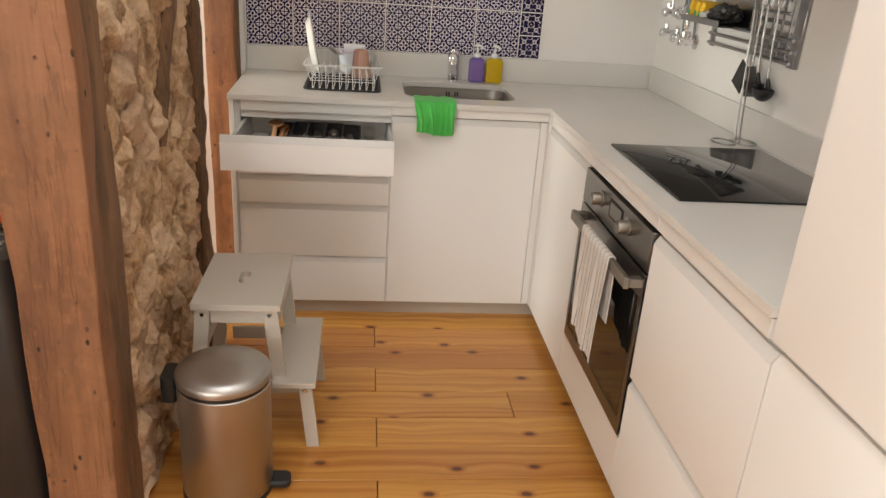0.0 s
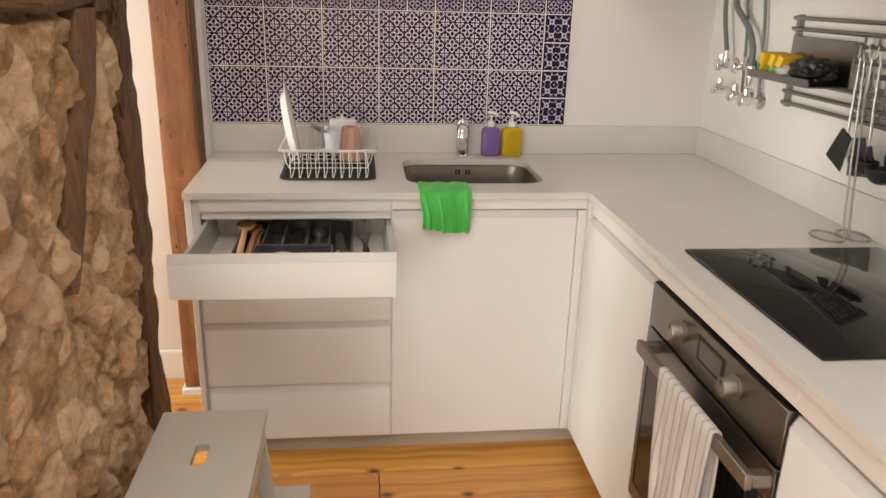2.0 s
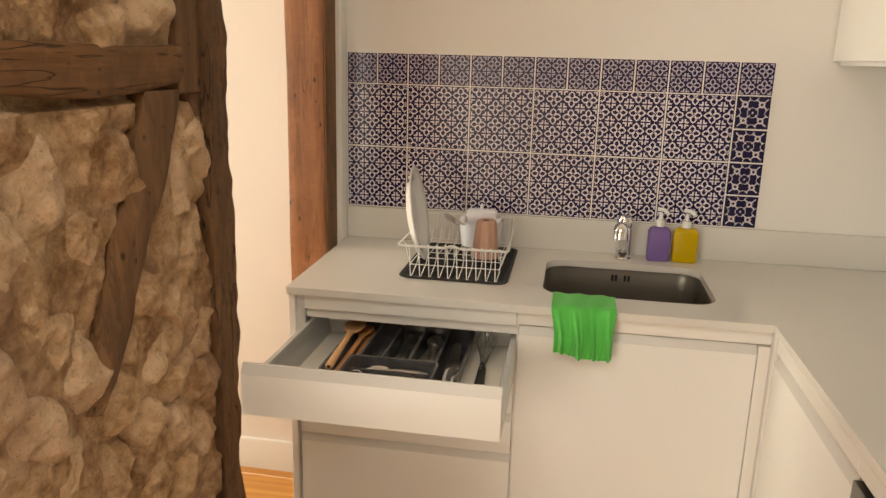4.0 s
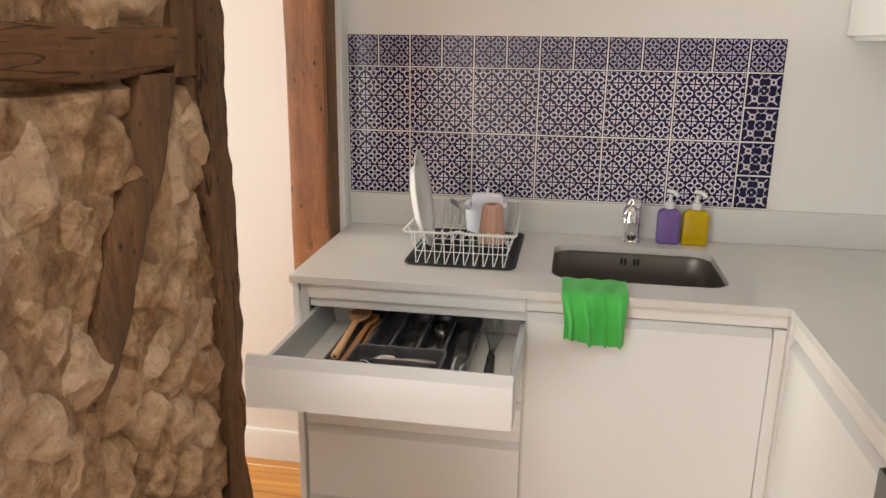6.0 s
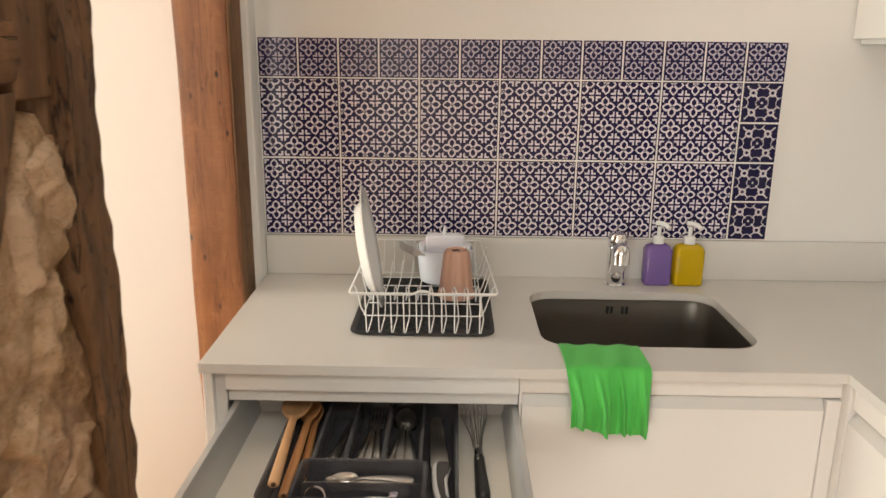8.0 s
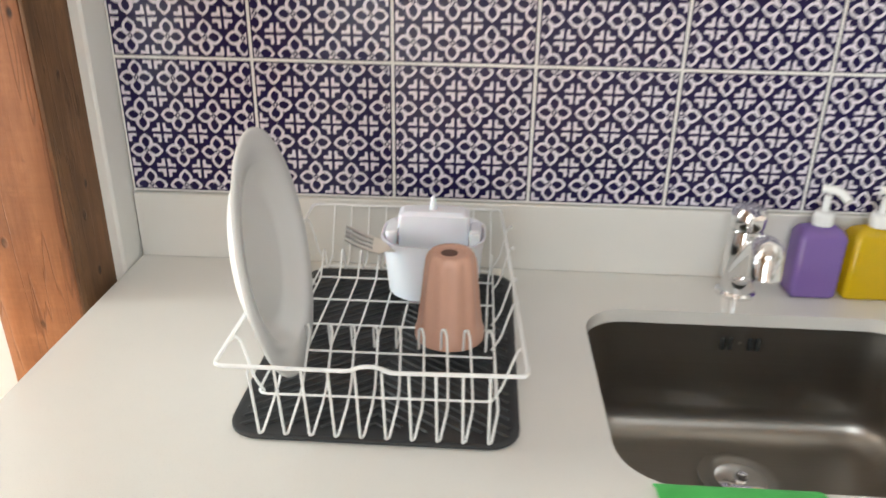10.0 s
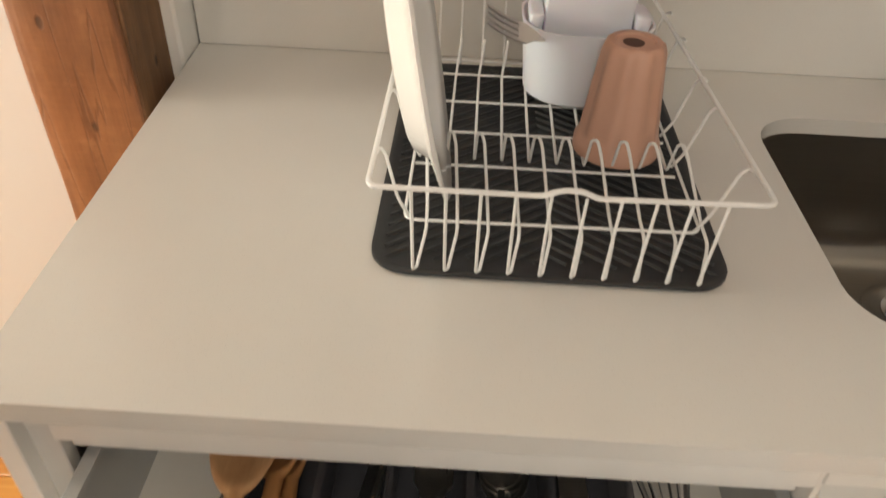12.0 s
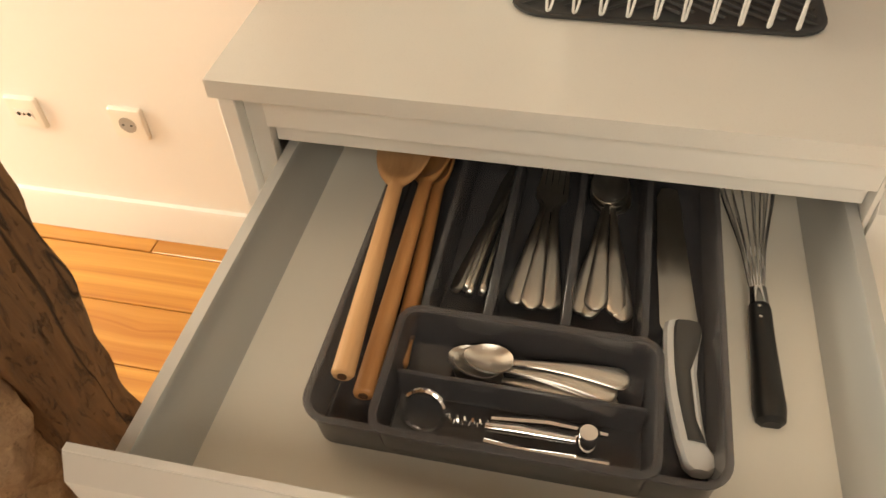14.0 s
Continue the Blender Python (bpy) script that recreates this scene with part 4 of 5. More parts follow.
def green_cloth():
    path = [(-0.500, 0.886), (-0.491, 0.901), (-0.478, 0.9055), (-0.52, 0.905), (-0.56, 0.9052), (-0.60, 0.9052), (-0.613, 0.9045), (-0.6185, 0.899), (-0.621, 0.885), (-0.622, 0.86), (-0.623, 0.835), (-0.624, 0.81), (-0.624, 0.795), (-0.6235, 0.785)]
    path = [path[0], path[1], (-0.50, 0.9052)] + path[3:]

    def span(f, s, u):
        hang = max(0.0, min(1.0, (0.90 - s[1]) / 0.06)) if s[0] < -0.55 else 0.0
        x = 0.703 + 0.160 * u
        x += (0.005 * math.sin(u * 3.1) - 0.006 + 0.018 * (1 - u)) * hang
        wave = 0.020 * abs(math.sin(u * 5.5 + 0.5 - f * 0.9)) + 0.017 * max(0.0, math.sin(u * 23 + 1.0 - f * 2.2)) ** 3 + 0.006 * max(0.0, math.sin(u * 37 + f * 5)) ** 3
        y = s[0] - (0.004 + abs(wave)) * hang - 0.003 * math.sin(u * 13 + 2) * (1 - hang) * (f > 0.3)
        z = s[1] + 0.0035 * (1 - hang) * math.sin(u * 9 + f * 6) ** 2 * (f > 0.15) + 0.006 * hang * math.sin(u * 6.2 + 0.7) * (f > 0.75)
        return (x, y, z)
    return draped(path, span, 84)


solo("dish_cloth", green_cloth(), GREEN, (0.78, -0.6, 0.88), "bright green microfibre cloth draped over the sink edge", "cloth", smooth=70)

# ---- dish rack ----
mat = thing("drying_mat", (0.42, -0.24, TOP), "dark grey ribbed rubber drying mat under the rack", "mat")
part("base", loft([[(x, y, z) for x, y in rrect(0.266 + i, 0.576 - i, -0.455 + i, -0.044 - i, 0.034, 6)] for i, z in ((0.002, 0.9004), (0, 0.902), (0, 0.905), (0.002, 0.9062), (0.006, 0.9055), (0.009, 0.9035))]), MATGREY, mat)
ribs = bmesh.new()
for k in range(-16, 30):
    a = Vector((0.278, -0.436 + 0.0155 * k, 0))
    lo, hi = 0.0, 0.287
    pts = []
    for q in range(21):
        x = lo + (hi - lo) * q / 20
        y = a.y + 0.75 * (x if x < 0.5 * hi else hi - x)
        if -0.436 < y < -0.054:
            pts.append((a.x + x, y, 0.9042))
    if len(pts) > 2:
        tube(pts, 0.0021, 5, bm=ribs)
part("ribs", ribs, MATGREY, mat)

rack = thing("dish_rack", (0.42, -0.24, 0.906), "white coated wire dish rack on the drying mat", "dish rack")
R = 0.0015
rim_front = [(0.271, -0.470, 1.0), (0.405, -0.470, 1.0), (0.416, -0.470, 1.006), (0.432, -0.470, 1.006), (0.443, -0.470, 1.0), (0.578, -0.466, 1.0)]
part("rim", tube(bend([(0.42, -0.018, 1.0), (0.272, -0.018, 1.0)] + rim_front + [(0.556, -0.018, 1.0), (0.42, -0.018, 1.0)], 0.01, 4), 0.0022, 8), WIRE, rack)
part("rim_bar", tube(bend([(0.274, -0.463, 0.995), (0.402, -0.463, 0.995), (0.414, -0.463, 1.001), (0.434, -0.463, 1.001), (0.446, -0.463, 0.995), (0.575, -0.459, 0.995)], 0.006, 3), 0.0020, 7), WIRE, rack)
part("lower_ring", tube(bend([(0.42, -0.092, 0.932), (0.296, -0.092, 0.932), (0.294, -0.417, 0.932), (0.549, -0.413, 0.932), (0.546, -0.092, 0.932), (0.42, -0.092, 0.932)], 0.012, 4), R, 7), WIRE, rack)
for yy in (-0.317, -0.253, -0.186, -0.118):
    part("cross_wire", tube([(0.296, yy, 0.9265), (0.546, yy, 0.9265)], R, 7), WIRE, rack)
for k in range(10):
    x = 0.305 + 0.0264 * k
    pts = [(x - 0.001, -0.469, 0.999), (x, -0.455, 0.9092), (x + 0.003, -0.452, 0.9092), (x + 0.009, -0.428, 0.931), (x + 0.008, -0.400, 0.935), (x + 0.003, -0.336, 0.963), (x, -0.3290, 0.9695), (x - 0.004, -0.3245, 0.966), (x - 0.005, -0.314, 0.931), (x - 0.003, -0.128, 0.931), (x + 0.001, -0.120, 0.968), (x + 0.001, -0.112, 0.968), (x + 0.001, -0.100, 0.931), (x, -0.060, 0.931), (x - 0.001, -0.019, 0.999)]
    part("floor_wire", tube(bend(pts, 0.006, 3), R, 6), WIRE, rack)
for yy in (-0.405, -0.30, -0.24, -0.145, -0.07):
    for s, xa, xb in ((1, 0.549, 0.573 + 0.012 * (-yy - 0.3)), (-1, 0.294, 0.2725)):
        part("side_wire", tube(bend([(xa - s * 0.004, yy, 0.927), (xa + s * 0.006, yy, 0.944), (xb - s * 0.005, yy, 0.990), (xb - s * 0.001, yy - 0.004, 0.9975), (xb, yy - 0.016, 0.999)], 0.008, 3), R, 6), WIRE, rack)


def plate():
    prof = [(0.0, 0.0), (0.07, 0.0005), (0.086, 0.003), (0.098, 0.016), (0.131, 0.022), (0.1335, 0.0205), (0.1335, 0.0185), (0.100, 0.011), (0.090, -0.002), (0.073, -0.005), (0.072, -0.0035), (0.0, -0.0035)]
    bm = lathe([(max(r * 1.02, 0.0005), z) for r, z in prof], n=64)
    n = Vector((0.985, 0.06, 0.17)).normalized()
    bm.transform(Matrix.Translation((0.2875, -0.345, 1.0628)) @ n.to_track_quat("Z", "Y").to_matrix().to_4x4())
    return bm


solo("plate", plate(), CERAMIC, (0.3, -0.35, 0.934), "large white ceramic plate upright in the dish rack", "plate", smooth=60)


def fluted_cup():
    bm, n = bmesh.new(), 80
    loops = []
    for z, r, amp in ((0.9315, 0.0395, 0), (0.9315, 0.0425, 0), (0.942, 0.0425, 0.0), (0.946, 0.0400, 0.0006), (0.957, 0.0375, 0.0013), (1.020, 0.0305, 0.0014), (1.034, 0.0290, 0.0012), (1.041, 0.0270, 0.0006), (1.0435, 0.0240, 0.0), (1.0435, 0.0190, 0), (1.0415, 0.0175, 0), (1.0415, 0.002, 0)):
        loops.append([(0.493 + (r + amp * math.cos(10 * 2 * math.pi * i / n)) * math.cos(2 * math.pi * i / n), -0.274 + (r + amp * math.cos(10 * 2 * math.pi * i / n)) * math.sin(2 * math.pi * i / n), z) for i in range(n)])
    return loft(loops, bm)


cup = thing("cup", (0.493, -0.27, 0.9315), "peach plastic fluted tumbler upside down in the rack", "cup")
part("body", fluted_cup(), PEACH, cup)
part("base_mark", lathe([(0.010, 1.0416), (0.010, 1.0419)], (0.491, -0.275, 0), 16), plain("stamp_brown", (0.10, 0.05, 0.035), 0.6), cup, "dark stamped mark on the base")


def oval(x0, x1, y0, y1, z, r):
    return [(x, y, z) for x, y in rrect(x0, x1, y0, y1, r, 7)]


caddy = thing("cutlery_caddy", (0.462, -0.13, 0.932), "white plastic cutlery caddy standing in the rack", "caddy")
cl = []
for i, z, side in ((0.010, 0.933, 1), (0.006, 0.937, 1), (0.0, 1.005, 1), (-0.003, 1.018, 1), (-0.0005, 1.018, 0), (0.0025, 1.004, 0), (0.009, 0.940, 0)):
    cl.append(oval(0.398 + i, 0.531 - i, -0.187 + i, -0.072 - i, z, 0.047))
part("cup_body", loft(cl), CADDY, caddy)
blk = part("divider", loft([oval(0.418, 0.511, -0.146, -0.110, z, r) for z, r in ((0.945, 0.004), (1.036, 0.004), (1.044, 0.008))] + [oval(0.424, 0.505, -0.141, -0.115, 1.049, 0.006)]), CADDY, caddy)
part("knob", lathe([(0.006, 1.0475), (0.0045, 1.056), (0.0025, 1.066), (0.0008, 1.068)], (0.463, -0.128, 0), 14), CADDY, blk)
for lx in (0.4015, 0.5115):
    part("lug", loft([oval(lx + i, lx + 0.016 - i, -0.158 + i, -0.112 - i, z, 0.0055) for i, z in ((0.002, 1.000), (0.001, 1.014), (0, 1.022), (0.0006, 1.0255), (0.0022, 1.0270))]), CADDY, caddy)



# ---- cutlery ----
def handle_loops(length, w0, w1, z0=0.0, arch=0.004, t=0.0018, n=11):
    """A flat stem that widens to a rounded end; runs along +y."""
    loops = []
    for i in range(n + 1):
        s = (0.0, 0.12, 0.25, 0.4, 0.55, 0.7, 0.82, 0.90, 0.945, 0.975, 0.992, 1.0)[i]
        w = w0 + (w1 - w0) * s ** 1.3
        if s > 0.9:
            w *= math.sqrt(max(0.03, 1 - ((s - 0.9) / 0.101) ** 2))
        y = length * s
        z = z0 + arch * math.sin(math.pi * s)
        th = t * (0.8 + 0.5 * s) * (0.5 if s > 0.995 else 1)
        loops.append([(w / 2 * math.cos(a), y, z + th * math.copysign(abs(math.sin(a)) ** 0.45, math.sin(a))) for a in [2 * math.pi * k / 10 for k in range(10)]])
    return loops


def spoon_mesh(length=0.20, bowl=0.062, width=0.040, depth=0.008):
    bm = loft(handle_loops(length - bowl * 0.9, 0.0052, 0.0240))
    grid = []
    n, m = 12, 18
    for i in range(n + 1):
        s = i / n
        grid.append([(width / 2 * s * math.cos(2 * math.pi * k / m) * (1 + 0.12 * math.sin(2 * math.pi * k / m)), -bowl * 0.42 + bowl / 2 * s * math.sin(2 * math.pi * k / m), -depth * (1 - s * s) + 0.0015) for k in range(m)])
    bowl_bm = bmesh.new()
    grid[0] = [(p[0] + 1e-5 * math.cos(k), p[1] + 1e-5 * math.sin(k), p[2]) for k, p in enumerate(grid[0])]
    loft(grid, bowl_bm, cap=(True, False))
    bmesh.ops.recalc_face_normals(bowl_bm, faces=bowl_bm.faces)
    bmesh.ops.solidify(bowl_bm, geom=bowl_bm.faces[:], thickness=0.0012)
    me = bpy.data.meshes.new("bowl")
    bowl_bm.to_mesh(me)
    bm.from_mesh(me)
    bowl_bm.free()
    return bm


def fork_mesh(length=0.20):
    bm = loft(handle_loops(length - 0.065, 0.0052, 0.0240))
    loft([[(w / 2 * cx, y, z + 0.0012 * cz) for cx, cz in ((-1, -1), (1, -1), (1, 1), (-1, 1))] for y, w, z in ((0.004, 0.005, 0.0), (-0.008, 0.012, -0.001), (-0.016, 0.023, -0.003), (-0.026, 0.0245, -0.0035))], bm)
    for k in range(4):
        x = -0.0103 + 0.00687 * k
        loft([[(x + w * cx, y, z + 0.0010 * cz) for cx, cz in ((-1, -1), (1, -1), (1, 1), (-1, 1))] for y, w, z in ((-0.0258, 0.0021, -0.0035), (-0.045, 0.0018, -0.0025), (-0.060, 0.0016, 0.001), (-0.066, 0.0008, 0.002))], bm)
    return bm


def knife_mesh(length=0.205):
    bm = loft(handle_loops(length * 0.5, 0.010, 0.0165, arch=0.001, t=0.0028))
    loft([[(o + w * cx, y, 0.0012 * cz) for cx, cz in ((-0.5, -1), (0.5, -0.3), (0.5, 0.3), (-0.5, 1))] for y, w, o in ((0.003, 0.009, 0), (-0.02, 0.015, 0.002), (-0.07, 0.0165, 0.002), (-0.09, 0.012, 0.0), (-0.10, 0.003, -0.004))], bm)
    return bm


def cutlery(name, mesh, label, category, group, spots):
    first = None
    for x, y, z, turn, tilt, lean in spots:
        m = pose(x, y, z, tilt, lean, turn)
        if first is None:
            first = new(name, finish(name, mesh, CUTLERY, (0, 0, 0), 50))
            tagged(first, label, category, group)
            first.matrix_world = m
        else:
            copy_thing(first, m)


# the drawer's own frame: contents stand on its floor
DZ = 0.722
SLIDE = 0.42 - OPEN
before = set(scene.objects)
cutlery("fork", fork_mesh(), "polished steel table fork lying in the tray", "fork", "forks in the tray",
        [(0.325, -0.612, 0.7415, 175, -2, 3), (0.331, -0.618, 0.7455, 179.5, -2, -4), (0.339, -0.613, 0.7420, 183.5, -2, -3), (0.326, -0.609, 0.7365, 176.5, -1, 0), (0.337, -0.610, 0.7365, 182, -1, 0)])
cutlery("spoon", spoon_mesh(), "polished steel table spoon lying in the tray", "spoon", "spoons in the tray",
        [(0.391, -0.600, 0.7490, 179, -3, 2), (0.397, -0.601, 0.7455, 185, -3, 0), (0.389, -0.603, 0.7445, 174.5, -3, -3), (0.399, -0.606, 0.7400, 186.5, -1, 0), (0.391, -0.606, 0.7395, 177, -1, 0)])
cutlery("table_knife", knife_mesh(), "polished steel table knife lying in the tray", "knife", "knives in the tray",
        [(0.271, -0.640, 0.738, 171, 0, 35), (0.281, -0.645, 0.741, 173.5, 0, 68), (0.2885, -0.640, 0.739, 176, 0, 78), (0.276, -0.634, 0.735, 173, 0, 60)])
cutlery("teaspoon", spoon_mesh(0.140, 0.044, 0.030, 0.006), "small steel teaspoon lying in the front tray", "teaspoon", "teaspoons in the tray",
        [(0.322, -0.8335, 0.766, -88, -3, 0), (0.313, -0.838, 0.7615, -92, -3, 0), (0.308, -0.834, 0.7575, -95, -3, 4), (0.315, -0.844, 0.7535, -93, -2, 0)])

def open_tray(x0, x1, y0, y1, z0, z1, r, wall=0.0022, flare=0.006, lip=0.004):
    def ring(i, z):
        return [(x, y, z) for x, y in rrect(x0 + i, x1 - i, y0 + i, y1 - i, max(r - i, 0.004), 6)]
    return loft([ring(flare, z0), ring(flare * 0.6, z0 + 0.004), ring(0, z1 - 0.002), ring(-lip, z1 - 0.0015), ring(-lip, z1), ring(wall, z1), ring(wall + flare * 0.6, z0 + 0.006), ring(wall + flare + 0.004, z0 + 0.0025)])


tray = thing("cutlery_tray", (0.33, -0.73, DZ), "smoked translucent plastic cutlery tray in the drawer", "cutlery tray")
part("outer_tray", open_tray(0.165, 0.496, -0.918, -0.528, DZ + 0.0006, 0.772, 0.022), SMOKE, tray)
part("inner_tray", open_tray(0.240, 0.430, -0.800, -0.533, 0.7262, 0.777, 0.012, flare=0.003), SMOKE, tray)
for xa, xb in ((0.298, 0.294), (0.366, 0.362)):
    part("divider", box(xb - 0.0022, xa + 0.0022, -0.7965, -0.537, 0.7275, 0.776, 0.001), SMOKE, tray)
inset = part("front_tray", open_tray(0.226, 0.442, -0.926, -0.806, 0.7400, 0.786, 0.014, 0.0030, flare=0.006), SMOKE, tray)
part("divider", box(0.2325, 0.4355, -0.8675, -0.8635, 0.7440, 0.778, 0.0012), SMOKE, inset)


# ---- other kitchen tools in the drawer ----
def wooden_spoon(x, y, z, turn, length, mat_, label, bowl=0.095, width=0.058, hole=True, lean=0.0):
    bm = bmesh.new()
    loops = []
    stem = length - bowl
    rows = [(-stem, 0.0080, 0.0062)] + [(-stem + 0.003 + (stem - 0.003) * i / 9, 0.0100 - 0.0022 * i / 9, 0.0078 - 0.0018 * i / 9) for i in range(10)]
    for i in range(1, 19):
        g = i / 18
        yy = bowl * (1 - math.cos(math.pi * g)) / 2
        egg = width / 2 * math.sin(math.pi * g) * (1 - 0.16 * math.cos(math.pi * g))
        rows.append((yy, max(egg, 0.0078 if g < 0.5 else 0.002), 0.0058 if g < 0.94 else 0.0035))
    for yy, w, h in rows:
        loops.append([(w * math.cos(a), yy, h * math.sin(a)) for a in [2 * math.pi * k / 24 for k in range(24)]])
    loft(loops, bm)
    for v in bm.verts:
        if v.co.y > 0.006 and v.co.z > 0:
            cy = bowl * 0.52
            e = 1 - ((v.co.x / (width * 0.46)) ** 2 + ((v.co.y - cy) / (bowl * 0.45)) ** 2)
            if e > 0:
                v.co.z -= 0.0105 * e
        if v.co.y > 0.006:
            v.co.z += 0.05 * max(0, v.co.y) ** 1.2
    me = finish("wooden_spoon", bm, mat_, (0, 0, 0), 70)
    ob = tagged(new("wooden_spoon", me), label, "spoon", "wooden spoons in the drawer")
    ob.matrix_world = pose(x, y, z, -1.0, lean, turn)
    if hole:
        hb = tube([(0, -stem - 0.0008, 0.0), (0, -stem + 0.004, 0.0)], 0.0042, 14)
        h = new("hanging_hole", finish("hanging_hole", hb, plain("wood_hole", (0.10, 0.045, 0.02), 0.9), (0, 0, 0)))
        h.parent = ob
    return ob


wooden_spoon(0.174, -0.648, 0.779, 4.2, 0.345, SPOONWOOD, "long pale beech cooking spoon in the drawer", 0.108, 0.060)
wooden_spoon(0.198, -0.618, 0.760, 2.5, 0.345, SPOONWOOD2, "long brown wooden spoon beneath the pale one", 0.075, 0.046, True, -20)
wooden_spoon(0.209, -0.612, 0.748, 4.5, 0.31, SPOONWOOD2, "brown wooden spatula lowest in the stack", 0.075, 0.034, False, -30)

knife = thing("bread_knife", (0.462, -0.7, 0.735), "large kitchen knife with a grey and white handle", "knife")
blade = loft([[(cx, y, z) for cx, z in ((xl, 0.741), ((xl + xr) / 2, 0.7425), (xr, 0.7405), ((xl + xr) / 2, 0.739))] for y, xl, xr in ((-0.560, 0.447, 0.464), (-0.575, 0.4425, 0.4665), (-0.66, 0.4445, 0.4745), (-0.748, 0.4485, 0.4835), (-0.756, 0.452, 0.479))])
part("blade", blade, CUTLERY, knife)


def knife_grip(stations, z0, z1, r):
    """A moulded grip: stations along y with its two edges; the top is rounded over."""
    loops = []
    for y, a, b in stations:
        loops.append([(a + r, y, z0), (a, y, z0 + r), (a, y, z1 - r), (a + r, y, z1), ((a + b) / 2, y, z1 + 0.001), (b - r, y, z1), (b, y, z1 - r), (b, y, z0 + r), (b - r, y, z0)])
    return loft(loops)


GRIP = [(-0.744, 0.459, 0.472), (-0.747, 0.453, 0.483), (-0.756, 0.4515, 0.4855), (-0.775, 0.4515, 0.482), (-0.80, 0.4525, 0.480), (-0.825, 0.455, 0.482), (-0.848, 0.459, 0.484), (-0.868, 0.463, 0.487), (-0.878, 0.466, 0.494), (-0.888, 0.469, 0.4945), (-0.892, 0.474, 0.489)]
grip = part("handle", knife_grip(GRIP, 0.733, 0.7465, 0.003), WIRE, knife, "white moulded plastic handle")
part("grip_inlay", knife_grip([(y, a + 0.0085, b - (0.0008 if i < 3 else 0.0060 if i < 6 else 0.002)) for i, (y, a, b) in enumerate(GRIP[1:8])], 0.738, 0.7500, 0.002), plain("grey_grip", (0.085, 0.083, 0.08), 0.5), grip, "grey rubber grip")

whisk = thing("whisk", (0.537, -0.68, DZ), "steel balloon whisk with a black handle", "whisk")
W0, W1 = Vector((0.5385, -0.692, 0.739)), Vector((0.5315, -0.508, 0.757))
ax = (W1 - W0).normalized()
sx = ax.cross(Vector((0, 0, 1))).normalized()
sz = sx.cross(ax)
for k in range(8):
    a = math.pi * k / 8 + 0.15
    side = sx * math.cos(a) + sz * math.sin(a)
    pts = []
    L = (W1 - W0).length
    for i in range(25):
        th = math.pi * i / 24
        s = math.sin(th) ** 0.62
        along = L * s
        wide = 0.006 * math.cos(th) + 0.036 * math.copysign(abs(math.cos(th)) ** 0.75, math.cos(th)) * s ** 1.7 * 1.25
        pts.append(W0 + ax * along + side * wide)
    part("wire", tube(pts, 0.00085, 5), CHROME, whisk)
part("ferrule", tube([W0 + ax * 0.003, W0 - ax * 0.016], [0.0088, 0.0098], 18), CHROME, whisk)
part("handle", tube([W0 - ax * (0.0162 + d) + Vector((0.000, 0, 0)) for d in (0, 0.004, 0.03, 0.075, 0.105, 0.117, 0.121)], [0.0095, 0.0105, 0.0108, 0.0125, 0.0140, 0.0125, 0.008], 18), BLACK, whisk)
for d in (0.022, 0.034):
    part("rivet", lathe([(0.0018, 0), (0.0018, 0.0012), (0.001, 0.0018)], W0 - ax * d + sz * 0.0100 - sx * 0.003, 8), CHROME, whisk)

cork = thing("corkscrew", (0.33, -0.885, 0.75), "chromed waiter's corkscrew lying in the front tray", "corkscrew")
part("ring", tube([(0.260 + 0.0175 * math.cos(a), -0.892 + 0.010 * math.sin(a), 0.764 + 0.014 * math.sin(a)) for a in [2 * math.pi * i / 24 for i in range(24)]], 0.0028, 8, ring=True), CHROME, cork)
part("worm", tube([(0.281 + 0.0009 * i, -0.893 + 0.0035 * math.cos(i * 0.9), 0.760 + 0.0035 * math.sin(i * 0.9)) for i in range(40)], 0.0014, 6), CHROME, cork)
part("shaft", tube([(0.312, -0.894, 0.760), (0.34, -0.894, 0.762), (0.392, -0.893, 0.760)], [0.0048, 0.0052, 0.0038], 12), CHROME, cork)
part("arm", tube([(0.315, -0.884, 0.757), (0.36, -0.8795, 0.757), (0.408, -0.881, 0.756)], [0.003, 0.0035, 0.003], 8), CHROME, cork)
part("arm", tube([(0.312, -0.905, 0.757), (0.36, -0.908, 0.757), (0.410, -0.906, 0.756)], [0.003, 0.0035, 0.003], 8), CHROME, cork)
part("bell", lathe([(0.0085, 0.750), (0.0095, 0.756), (0.0095, 0.772), (0.007, 0.776)], (0.392, -0.893, 0), 18), CHROME, cork)

for ob in set(scene.objects) - before:
    if ob.parent is None and ob.name.split(".")[0] in ("fork", "spoon", "table_knife", "teaspoon", "wooden_spoon", "cutlery_tray", "bread_knife", "whisk", "corkscrew"):
        ob.location.y += SLIDE

caddy.location.y -= 0.022
rackfork = new("fork", finish("fork", fork_mesh(0.135), CUTLERY, (0, 0, 0), 50))
tagged(rackfork, "steel fork leaning out of the cutlery caddy", "fork")
rackfork.matrix_world = Matrix.Translation((0.414, -0.200, 1.010)) @ Vector((0.870, 0.267, -0.415)).to_track_quat("Y", "Z").to_matrix().to_4x4() @ pose(0, 0, 0, 0, 34, 0)

# ---- hob and oven ----
hob = thing("hob", (1.56, -1.46, TOP), "black glass induction hob set on the worktop", "hob")
part("glass_plate", loft([[(x, y, z) for x, y in rrect(1.305 + i, 1.815 - i, -1.752 + i, -1.172 - i, 0.004, 3)] for i, z in ((0, 0.9003), (0, 0.9038), (0.0015, 0.9052))]), BLACKGLASS, hob)

